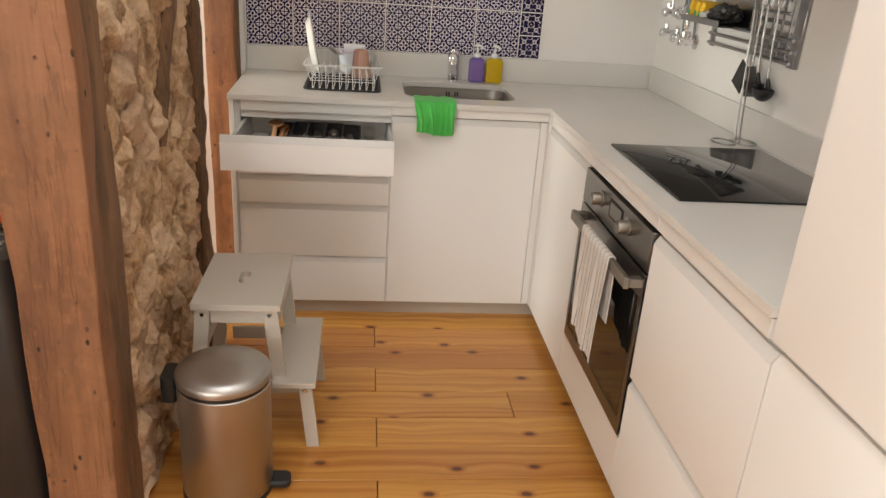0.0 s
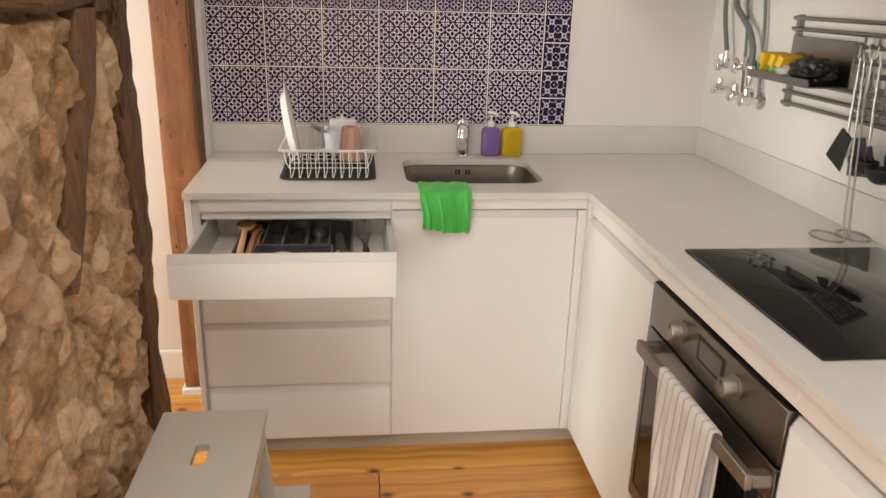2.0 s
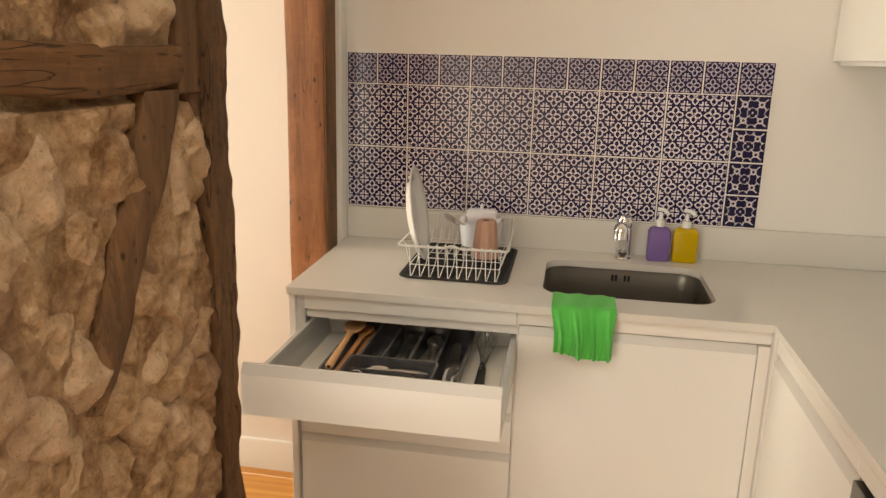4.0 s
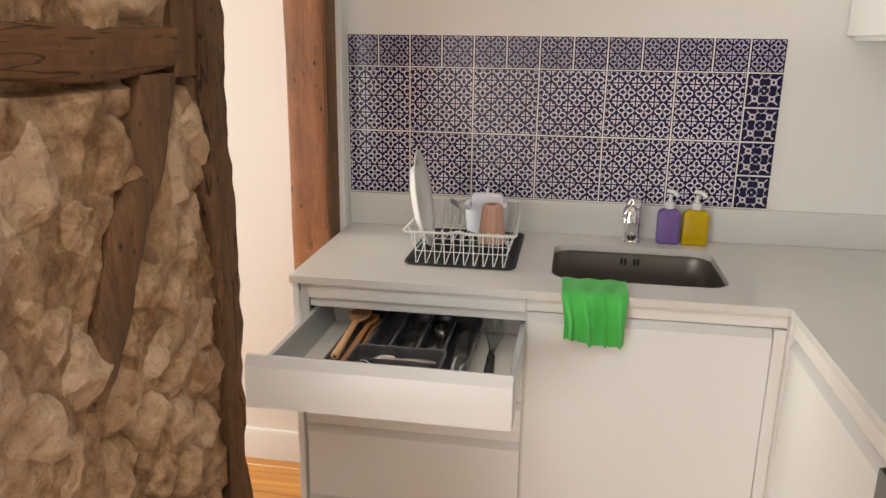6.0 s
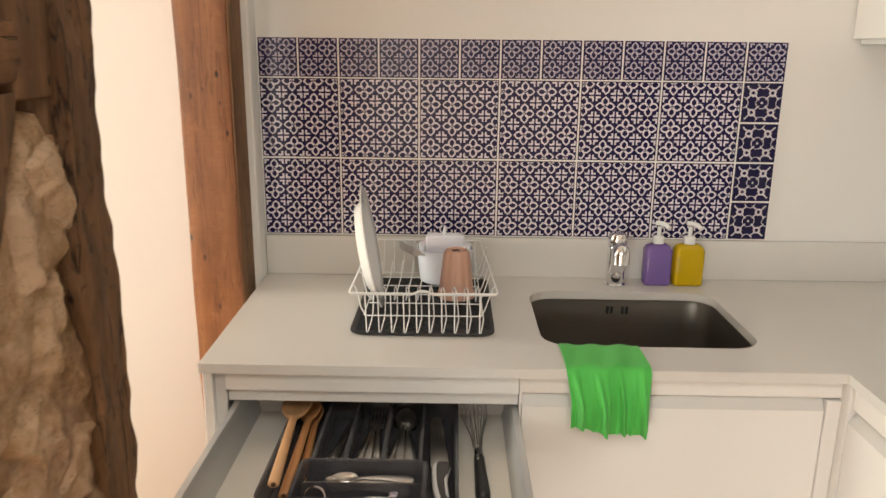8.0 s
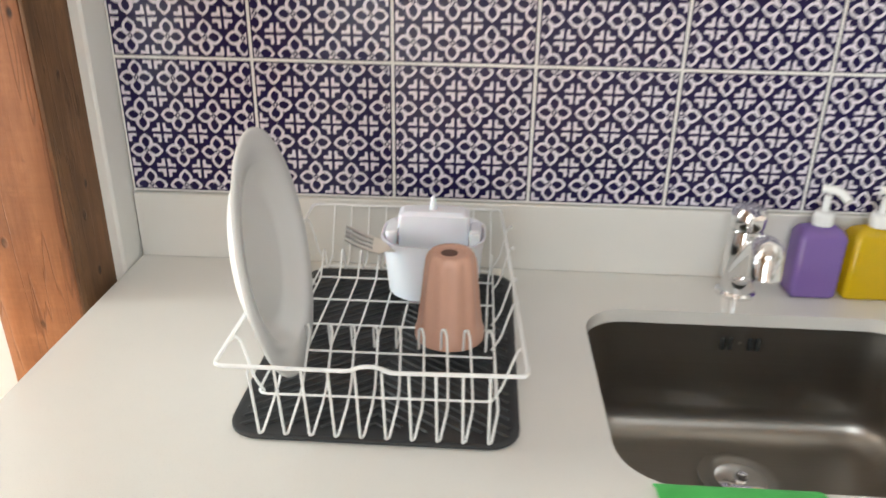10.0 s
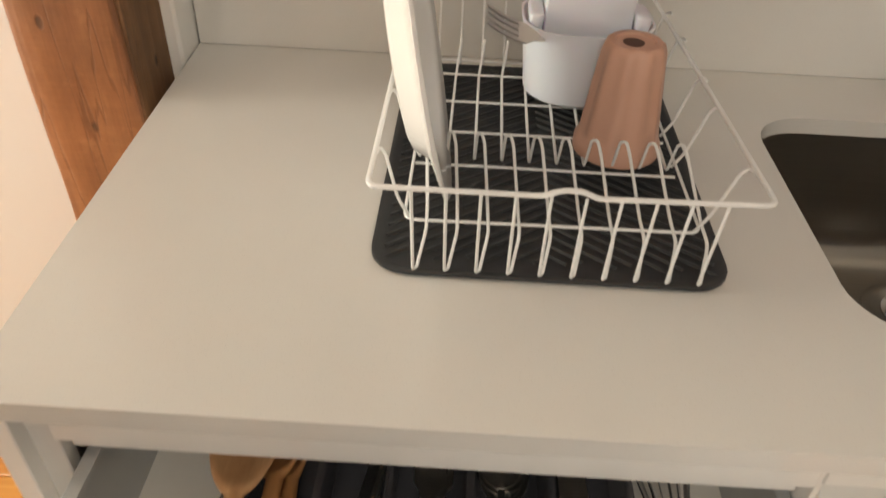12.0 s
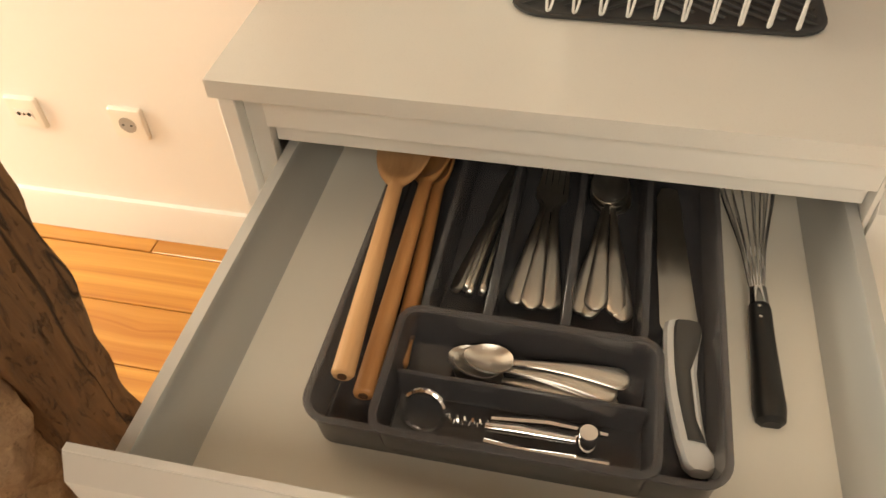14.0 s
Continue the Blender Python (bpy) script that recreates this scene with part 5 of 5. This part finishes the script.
OX = 1.236
oven = thing("oven", (1.5, -1.485, 0.215), "built-in steel oven with dark glass door and two knobs", "oven")
part("body", box(1.262, 1.80, -1.780, -1.190, 0.225, 0.815), SEAL, oven)
part("control_panel", box(OX, 1.260, -1.789, -1.181, 0.716, 0.826, 0.0015), OVENSTEEL, oven)
odoor = part("door", box(OX + 0.001, 1.260, -1.788, -1.182, 0.219, 0.708, 0.002), OVENGLASS, oven, "dark glass oven door")
part("door_trim", box(OX - 0.001, OX + 0.0005, -1.788, -1.182, 0.640, 0.708, 0.0005), OVENSTEEL, odoor)
part("door_trim", box(OX - 0.001, OX + 0.0005, -1.788, -1.182, 0.219, 0.262, 0.0005), OVENSTEEL, odoor)
for y0, y1 in ((-1.788, -1.768), (-1.202, -1.182)):
    part("door_trim", box(OX - 0.0008, OX + 0.0005, y0, y1, 0.263, 0.639, 0.0003), OVENSTEEL, odoor)
bar = part("handle", box(1.184, 1.199, -1.785, -1.243, 0.668, 0.700, 0.002), KNOBSTEEL, odoor, "flat steel bar handle")
for y0 in (-1.785, -1.268):
    part("bracket", box(1.1995, OX - 0.0012, y0, y0 + 0.025, 0.672, 0.696, 0.001), KNOBSTEEL, bar)
for ky in (-1.368, -1.619):
    k = part("knob", tube([(OX - 0.0005, ky, 0.779), (OX - 0.006, ky, 0.779), (OX - 0.007, ky, 0.779), (OX - 0.030, ky, 0.779), (OX - 0.033, ky, 0.779)], [0.0245, 0.0245, 0.0195, 0.0195, 0.0175], 28), KNOBSTEEL, oven, "round steel knob")
    part("knob_mark", box(OX - 0.0345, OX - 0.0335, ky - 0.0015, ky + 0.0015, 0.786, 0.796), SEAL, k)
disp = part("display", box(OX - 0.0012, OX + 0.001, -1.568, -1.446, 0.752, 0.808, 0.0008), SEAL, oven, "dark framed clock display")
part("display_glass", box(OX - 0.0022, OX - 0.0013, -1.555, -1.459, 0.760, 0.800), OVENSTEEL, disp)


def tea_towel():
    n = 44
    steps = [(1.2015, 0.50), (1.2025, 0.58), (1.2025, 0.68), (1.2015, 0.7015), (1.196, 0.7052), (1.186, 0.7052), (1.1805, 0.7015), (1.1795, 0.68), (1.1785, 0.62), (1.178, 0.55), (1.1775, 0.48), (1.177, 0.43), (1.177, 0.385)]

    def span(f, s, u):
        drop = max(0.0, (0.70 - s[1]) / 0.32)
        y = -1.395 - 0.262 * u + drop * (-0.055 * (1 - u) + 0.004 * u)
        fold = (0.006 * math.sin(u * 11 + 1.0) + 0.003 * math.sin(u * 23)) * min(1, drop * 1.8)
        out = -1 if f > 0.4 else 0.3
        z = s[1] + (0.03 * (u - 0.4) * -drop if f > 0.4 else 0) + 0.008 * math.sin(u * 9) * (f > 0.9)
        return (s[0] + out * (abs(fold) + 0.003 * drop), y, z)
    return draped(steps, span, n, thick=0.0022)


solo("tea_towel", tea_towel(), TOWEL, (1.18, -1.52, 0.55), "white cotton tea towel with thin dark stripes over the oven handle", "towel", smooth=70)

# ---- paper roll holder ----
holder = thing("paper_holder", (1.76, -1.095, TOP), "empty steel wire paper roll holder on the worktop", "paper holder")
for cx in (1.723, 1.797):
    part("base_loop", tube([(cx + 0.036 * math.cos(a), -1.092 + 0.050 * math.sin(a), 0.9085 + (0 if cx < 1.75 else 0.0)) for a in [2 * math.pi * i / 36 for i in range(36)]], 0.0030, 8, ring=True), RACKSTEEL, holder)
part("stem", tube(bend([(1.757, -1.112, 0.9085), (1.757, -1.098, 0.96), (1.757, -1.058, 1.34), (1.7575, -1.048, 1.366), (1.7635, -1.048, 1.366), (1.764, -1.062, 1.34), (1.765, -1.112, 0.96), (1.765, -1.122, 0.9085)], 0.008, 4), 0.0028, 8), RACKSTEEL, holder)

# ---- wall rail with shelf and utensils ----
WX = X1
rail = thing("wall_rail", (1.845, -0.89, 1.17), "satin steel wall rail with cross bars and hooks", "wall rail")
for z in (1.186, 1.220, 1.256):
    part("bar", tube([(1.835, -0.585, z), (1.835, -1.19, z)], 0.0062, 10), RACKSTEEL, rail)
for z in (1.405, 1.436):
    part("bar", tube([(1.833, -0.585, z), (1.833, -1.20, z)], 0.0062, 10), RACKSTEEL, rail)
for y0, y1 in ((-0.604, -0.580), (-1.215, -1.165)):
    part("side_plate", box(1.842, 1.8545, y0, y1, 1.172, 1.446, 0.002), RACKSTEEL, rail)
for z in (1.20, 1.235, 1.27, 1.305):
    part("short_bar", box(1.836, 1.842, -1.164, -0.925, z - 0.007, z + 0.007, 0.001), RACKSTEEL, rail)
for y in (-0.935, -0.992, -1.049, -1.106, -1.158):
    part("upright", box(1.831, 1.8355, y - 0.004, y + 0.004, 1.20, 1.398, 0.0008), RACKSTEEL, rail)
for z in (1.375, 1.335):
    part("hook_bar", tube([(1.822, -0.925, z), (1.822, -1.165, z)], 0.005, 8), RACKSTEEL, rail)
for y in (-0.95, -0.985, -1.02, -1.055, -1.09, -1.125, -1.155):
    part("hook", tube(bend([(1.822, y, 1.381), (1.813, y, 1.384), (1.811, y, 1.352), (1.806, y, 1.344), (1.800, y, 1.352)], 0.004, 3), 0.0018, 6), RACKSTEEL, rail)

ledge = thing("rail_shelf", (1.79, -0.72, 1.262), "small steel shelf hooked on the wall rail", "shelf")
part("tray", box(1.715, 1.828, -0.905, -0.575, 1.262, 1.266, 0.001), RACKSTEEL, ledge)
part("lip", box(1.712, 1.7148, -0.905, -0.575, 1.262, 1.284, 0.0008), RACKSTEEL, ledge)
part("back_plate", box(1.8285, 1.8315, -0.905, -0.600, 1.262, 1.385, 0.001), RACKSTEEL, ledge)
for k, (yy, lean) in enumerate(((-0.60, 14), (-0.645, 20), (-0.675, 24))):
    s = solo("sponge", box(-0.042, 0.042, -0.012, 0.012, 0, 0.068, 0.004, 2), SPONGE, (0, 0, 0), "yellow kitchen sponge packet leaning on the rail shelf", "sponge", "sponges on the shelf")
    s.matrix_world = pose(1.772, yy, 1.2692, lean, 0, 6 * k)
    patch = new("print", finish("print", box(-0.0432, -0.0424, -0.008, 0.008, 0.012, 0.034), GREENP, (0, 0, 0)))
    patch.parent = s
    tagged(patch, "green printed patch")


def crumple(cx, cy, cz, rx, ry, rz, seed, sub=4):
    bm = bmesh.new()
    bmesh.ops.create_icosphere(bm, subdivisions=sub, radius=1)
    for v in bm.verts:
        d = v.co.normalized()
        k = 1 + 0.30 * noise.noise(d * 2.2 + Vector((seed, 0, 0))) + 0.16 * noise.noise(d * 5.5 + Vector((0, seed, 0)))
        v.co = Vector((cx + d.x * rx * k, cy + d.y * ry * k, max(cz - rz, cz + d.z * rz * k)))
    return bm


solo("plastic_bag", crumple(1.765, -0.725, 1.287, 0.040, 0.045, 0.020, 3), BAGPL, (1.765, -0.725, 1.267), "crumpled pale plastic wrapper on the rail shelf", "bag", smooth=25)
solo("black_cloth", crumple(1.772, -0.825, 1.302, 0.050, 0.075, 0.035, 9), BLACK, (1.772, -0.825, 1.267), "crumpled black cloth on the rail shelf", "cloth", smooth=30)


def utensil(name, y, top, head, label, kind):
    ob = thing(name, (1.802, y, top), label, "utensil", "utensils on the rail")
    foot = head[2]
    part("stem", tube([(1.801, y, top), (1.803, y + head[1] * 0.3, (top + foot) / 2), (1.803, y + head[1], foot)], [0.0028, 0.0034, 0.0034], 8), RACKSTEEL, ob)
    hy = y + head[1]
    if kind == "ladle":
        bm = bmesh.new()
        loops = []
        for i in range(9):
            a = math.pi / 2 * i / 8
            loops.append([(1.795 + 0.042 * math.cos(a) * math.cos(b) * 0.75, hy + 0.046 * math.cos(a) * math.sin(b), foot - 0.022 - 0.040 * math.sin(a)) for b in [2 * math.pi * k / 24 for k in range(24)]])
        loops[-1] = [(1.795 + 1e-4 * math.cos(k), hy + 1e-4 * math.sin(k), foot - 0.062) for k in range(24)]
        loft(loops, bm, cap=(False, True))
        bmesh.ops.recalc_face_normals(bm, faces=bm.faces)
        bmesh.ops.solidify(bm, geom=bm.faces[:], thickness=0.0025)
        part("bowl", bm, BLACK, ob, "black nylon bowl")
        part("neck", tube([(1.803, hy, foot + 0.012), (1.812, hy, foot - 0.024)], [0.006, 0.009], 10), BLACK, ob)
    else:
        bm = box(-0.003, 0.003, -0.040, 0.040, -0.10, 0.0, 0.002)
        for v in bm.verts:
            v.co.y *= 0.55 + 0.45 * min(1, -v.co.z / 0.03)
            v.co.x += 0.12 * (v.co.z + 0.03) ** 2 * 8
        bm.transform(pose(1.800, hy, foot + 0.004, head[0], 0, 0))
        part("blade", bm, BLACK, ob, "black nylon blade")
    return ob


utensil("spatula", -0.975, 1.352, (24, -0.005, 1.155), "steel spatula with a black nylon blade on a hook", "blade")
utensil("spatula", -1.020, 1.352, (-10, -0.010, 1.150), "steel turner with a black nylon blade on a hook", "blade")
utensil("ladle", -1.055, 1.352, (0, -0.020, 1.128), "steel ladle with a black nylon bowl on a hook", "ladle")
utensil("ladle", -1.125, 1.352, (0, -0.020, 1.120), "long steel serving spoon with a black bowl on a hook", "ladle")

# ---- pipes and valves under the wall cabinet ----
pipes = thing("gas_hose", (1.84, -0.2, 1.27), "grey flexible hose with chrome couplings on the wall", "hose", "hoses on the wall")
part("hose", tube(bend([(1.825, -0.13, 1.510), (1.825, -0.145, 1.42), (1.825, -0.195, 1.312)], 0.05, 5), 0.0085, 10), HOSE, pipes)
part("coupling", tube([(1.825, -0.195, 1.312), (1.825, -0.2, 1.285), (1.825, -0.2, 1.284), (1.825, -0.203, 1.262)], [0.007, 0.007, 0.012, 0.012], 12), CHROME, pipes)
hose2 = thing("water_hose", (1.84, -0.38, 1.27), "thick grey flexible hose bending to a chrome valve", "hose", "hoses on the wall")
part("hose", tube(bend([(1.822, -0.215, 1.510), (1.822, -0.225, 1.46), (1.822, -0.345, 1.39), (1.822, -0.385, 1.33), (1.822, -0.388, 1.275)], 0.05, 6), 0.0105, 12), HOSE, hose2)
part("coupling", tube([(1.822, -0.388, 1.275), (1.822, -0.389, 1.245), (1.822, -0.389, 1.21)], [0.013, 0.013, 0.010], 12), CHROME, hose2)
for y, label in ((-0.285, "thin white water pipe on the wall"), (-0.40, "thin pale copper pipe painted white on the wall")):
    p = thing("water_pipe", (1.84, y, 1.25), label, "pipe", "pipes on the wall")
    part("pipe", tube(bend([(1.842, y + 0.03, 1.510), (1.842, y, 1.40), (1.842, y - 0.03, 1.18)], 0.05, 4), 0.0055, 8), HOSE, p)


def valve(y, z, turn):
    ob = thing("valve", (1.84, y, z), "chrome angle valve with a round wall plate", "valve", "valves on the wall")
    part("wall_plate", tube([(1.8545, y, z), (1.849, y, z), (1.842, y, z)], [0.031, 0.029, 0.012], 24), CHROME, ob)
    part("body", tube([(1.846, y, z), (1.80, y, z)], 0.0115, 14), CHROME, ob)
    part("outlet", tube([(1.815, y, z), (1.815, y + turn * 0.028, z + 0.012), (1.815, y + turn * 0.032, z + 0.034)], [0.010, 0.010, 0.011], 12), CHROME, ob)
    part("wheel", tube([(1.800, y, z), (1.797, y, z), (1.780, y, z), (1.777, y, z)], [0.012, 0.018, 0.018, 0.014], 12), CHROME, ob)


for y, z, s in ((-0.215, 1.262, 1), (-0.335, 1.268, -1), (-0.225, 1.180, 1), (-0.345, 1.170, 1), (-0.425, 1.165, 1)):
    valve(y, z, s)

# ---- jars in the open wall cabinet ----
for x, y, r, h, m_, label in ((1.60, -0.89, 0.04, 0.16, BLUEGLASS, "pale blue glass jar in the open wall cabinet"), (1.57, -1.00, 0.036, 0.20, DARKJAR, "dark glass bottle in the open wall cabinet"), (1.60, -1.20, 0.045, 0.14, DARKJAR, "dark round storage jar in the open wall cabinet")):
    solo("jar", lathe([(r * 0.9, 1.5285), (r, 1.533), (r, 1.528 + h * 0.78), (r * 0.72, 1.528 + h * 0.86), (r * 0.72, 1.528 + h)], (x, y, 0), 28), m_, (x, y, 1.5285), label, "jar", "jars in the wall cabinet")
solo("carton", box(1.52, 1.60, -1.13, -1.06, 1.5285, 1.66, 0.002), PINKBOX, (1.56, -1.095, 1.5285), "pink cardboard carton in the open wall cabinet", "carton")

# ---- step stool ----
stool = thing("step_stool", (0.2, -1.3, F), "pale grey painted wooden step stool by the stone wall", "step stool")


def slotted_top(x0, x1, y0, y1, z0, z1):
    bm = bmesh.new()
    outer, hole = rrect(x0, x1, y0, y1, 0.004, 2), rrect(0.137, 0.170, -1.350, -1.262, 0.0160, 6)
    for zz in (z1, z0):
        rim = [bm.verts.new((*p, zz)) for p in outer]
        inn = [bm.verts.new((*p, zz)) for p in hole]
        edges = [bm.edges.new((l[i], l[(i + 1) % len(l)])) for l in (rim, inn) for i in range(len(l))]
        bmesh.ops.triangle_fill(bm, use_beauty=True, use_dissolve=True, edges=edges)
    bm.verts.ensure_lookup_table()
    n, m = len(outer), len(hole)
    for start, count in ((0, n), (n, m)):
        for i in range(count):
            a, b = start + i, start + (i + 1) % count
            bm.faces.new((bm.verts[a], bm.verts[b], bm.verts[b + n + m], bm.verts[a + n + m]))
    return bm


part("seat", slotted_top(0.028, 0.283, -1.505, -1.115, 0.447, 0.465), STOOL, stool, smooth=30)
part("step", box(0.255, 0.385, -1.535, -1.10, 0.204, 0.222, 0.002), STOOL, stool)


def plank_leg(xt, xb, y, zt, w=0.042, t=0.02, zb=F):
    return loft([[(x + dx, y + dy, z) for dx, dy in ((-w / 2, -t / 2), (w / 2, -t / 2), (w / 2, t / 2), (-w / 2, t / 2))] for x, z in ((xb, zb), (xt, zt))])


for y in (-1.480, -1.140):
    s = -1 if y < -1.3 else 1
    part("leg", plank_leg(0.058, 0.020, y, 0.4465), STOOL, stool)
    part("leg", plank_leg(0.250, 0.2805, y, 0.4465, zb=0.160), STOOL, stool)
    part("leg", plank_leg(0.352, 0.376, y + s * 0.022, 0.2035, 0.038), STOOL, stool)
    part("stretcher", box(0.080, 0.232, y - 0.008, y + 0.008, 0.398, 0.446, 0.001), STOOL, stool)
    part("stretcher", box(0.080, 0.330, y - 0.007, y + 0.007, 0.160, 0.2035, 0.001), STOOL, stool)
    for bx, bz in ((0.057, 0.425), (0.248, 0.425), (0.352, 0.182)):
        yy = y + s * (0.0105 if bz > 0.3 else 0.0325)
        part("bolt", tube([(bx, yy, bz), (bx, yy + s * 0.0022, bz)], [0.0075, 0.0055], 14), CHROME, stool, "small steel bolt head")
part("cross_rail", box(0.045, 0.062, -1.465, -1.155, 0.30, 0.345, 0.001), STOOL, stool)
part("cross_rail", box(0.262, 0.279, -1.465, -1.155, 0.395, 0.44, 0.001), STOOL, stool)

# ---- pedal bin ----
BX, BY, BR = 0.150, -1.690, 0.1235
pedal_bin = thing("pedal_bin", (BX, BY, F), "brushed steel pedal bin with a domed lid", "bin")
part("body", lathe([(BR - 0.002, F + 0.014), (BR, F + 0.018), (BR, 0.330), (BR - 0.003, 0.333)], (BX, BY, 0), 64), BRUSHED, pedal_bin)
part("base", lathe([(BR + 0.001, F), (BR + 0.002, F + 0.004), (BR + 0.001, F + 0.0138)], (BX, BY, 0), 48), BLACK, pedal_bin)
part("collar", lathe([(BR - 0.006, 0.3332), (BR - 0.001, 0.3345), (BR - 0.001, 0.3440), (BR - 0.006, 0.3450)], (BX, BY, 0), 48), BLACK, pedal_bin)
part("lid", lathe([(BR - 0.003, 0.3453), (BR + 0.002, 0.3465), (BR + 0.003, 0.362), (BR - 0.001, 0.370), (BR * 0.84, 0.382), (BR * 0.6, 0.390), (BR * 0.3, 0.3945), (0.002, 0.396)], (BX, BY, 0), 64), BRUSHED, pedal_bin)
part("hinge", loft([[(x, y, z) for x, y in rrect(BX - BR - 0.036, BX - BR + 0.004, BY - 0.042, BY + 0.042, 0.012, 4)] for z in (0.285, 0.29, 0.352, 0.358)]), BLACK, pedal_bin, "black plastic hinge and grip")
pedal = loft([[(x, y, z) for x, y in rrect(BX + BR - 0.02, BX + BR + 0.052, BY - 0.030 + i, BY + 0.030 - i, 0.02, 5)] for i, z in ((0.003, F + 0.010), (0, F + 0.014), (0, F + 0.026), (0.005, F + 0.031))])
part("pedal", pedal, RUBBER, pedal_bin, "black rubber foot pedal")

# ---- beyond the stone wall ----
crate = thing("storage_trunk", (-0.53, -1.72, F), "black plastic storage trunk with a ribbed lid", "trunk")
part("body", loft([[(x, y, z) for x, y in rrect(-0.80 + i, -0.235 - i, -1.93 + i, -1.50 - i, 0.04, 5)] for i, z in ((0.02, F), (0.0, F + 0.05), (0.0, 0.74))]), BLACK, crate)
lid = part("lid", loft([[(x, y, z) for x, y in rrect(-0.81 + i, -0.228 - i, -1.94 + i, -1.49 - i, 0.045, 5)] for i, z in ((0, 0.741), (0, 0.775), (0.02, 0.795))]), BLACK, crate)
for k in range(7):
    part("rib", box(-0.78, -0.26, -1.90 + 0.055 * k, -1.885 + 0.055 * k, 0.7952, 0.802, 0.002), RACKSTEEL, lid)
solo("orange_cloth", crumple(-0.36, -1.78, 0.834, 0.075, 0.10, 0.031, 4), ORANGE, (-0.36, -1.78, 0.803), "folded orange cloth on the storage trunk", "cloth", smooth=30)


def outlet(cx, holes):
    ob = thing("wall_socket", (cx, -0.022, 0.338), "square white wall socket above the baseboard", "socket", "sockets on the wall")
    part("plate", loft([[(x, y, z) for x, z in rrect(cx - 0.040 + i, cx + 0.040 - i, 0.298 + i, 0.378 - i, 0.006, 4)] for i, y in ((0, -0.0222), (0, -0.028), (0.003, -0.0325), (0.010, -0.0335))]), SOCKET, ob)
    if holes:
        part("well", tube([(cx, -0.0337, 0.338), (cx, -0.0345, 0.338), (cx, -0.0341, 0.338)], [0.0195, 0.0195, 0.016], 28), HOLES, ob)
        for s in (-1, 1):
            part("pin_hole", tube([(cx + s * 0.0095, -0.0345, 0.338), (cx + s * 0.0095, -0.0352, 0.338)], 0.0026, 10), SEAL, ob)
    else:
        part("insert", box(cx - 0.022, cx + 0.022, -0.0345, -0.0336, 0.326, 0.350, 0.0004), SKIRT, ob)
        for s in (-1, 0, 1):
            part("jack", tube([(cx + s * 0.0125, -0.0347, 0.338), (cx + s * 0.0125, -0.0356, 0.338)], 0.0048 if s else 0.003, 14), SEAL, ob)


outlet(-0.602, True)
outlet(-0.852, False)

# ---- pieces of the floor and the splashback ----
LEN = 2.4


def plank(w, length):
    bm = box(0, length - 0.002, -w / 2 + 0.0011, w / 2 - 0.0011, -0.018, 0, 0.0022, 1)
    return finish("plank", bm, PINE, (0, 0, 0))


PLANKS = {}
for k in range(36):
    cy = -0.637 + 0.1595 * (4 - k)
    if cy > 0.08:
        continue
    start = (0.577 if k % 2 else 1.75 - 0.35 * (k % 3)) - 3 * LEN
    for i in range(6):
        x = start + i * LEN
        end = min(x + LEN, X1 + 0.05)
        x = max(x, X0 - 0.05)
        length = round(end - x, 3)
        if length < 0.02 or cy < Y0 - 0.05:
            continue
        if length not in PLANKS:
            PLANKS[length] = plank(0.1595, length)
        ob = new("plank", PLANKS[length])
        ob.parent = floor
        ob.location = (x, cy, F)

splash = thing("splashback", (0.65, 0, 1.01), "splashback of navy and white patterned tiles above the sink", "splashback", "", "structure")
part("grout", box(-0.013, 1.3045, -0.0045, 0.0, 1.0085, 1.5125), GROUT, splash)


def tile(w, h, mat):
    return finish("tile", box(-w / 2, w / 2, -0.0016, 0, -h / 2, h / 2, 0.0004, 1), mat, (0, 0, 0))


P = 0.2027
big, small, rose = tile(P - 0.0046, P - 0.0046, TILE), tile(P / 2 - 0.0046, 0.0945, TILE_SMALL), tile(P / 2 - 0.0046, P / 2 - 0.0046, TILE_ROSE)


def lay(mesh, x, z):
    ob = new("tile", mesh)
    ob.parent = splash
    ob.location = Vector((x, -0.0045, z)) - splash.location


for i in range(6):
    for j in range(2):
        lay(big, -0.012 + P * (i + 0.5), 1.0095 + P * (j + 0.5))
for j in range(4):
    lay(rose, -0.012 + P * 6.25, 1.0095 + P * (j + 0.5) / 2)
for i in range(13):
    lay(small, -0.012 + P * (i + 0.5) / 2, 1.0095 + P * 2 + 0.0485)
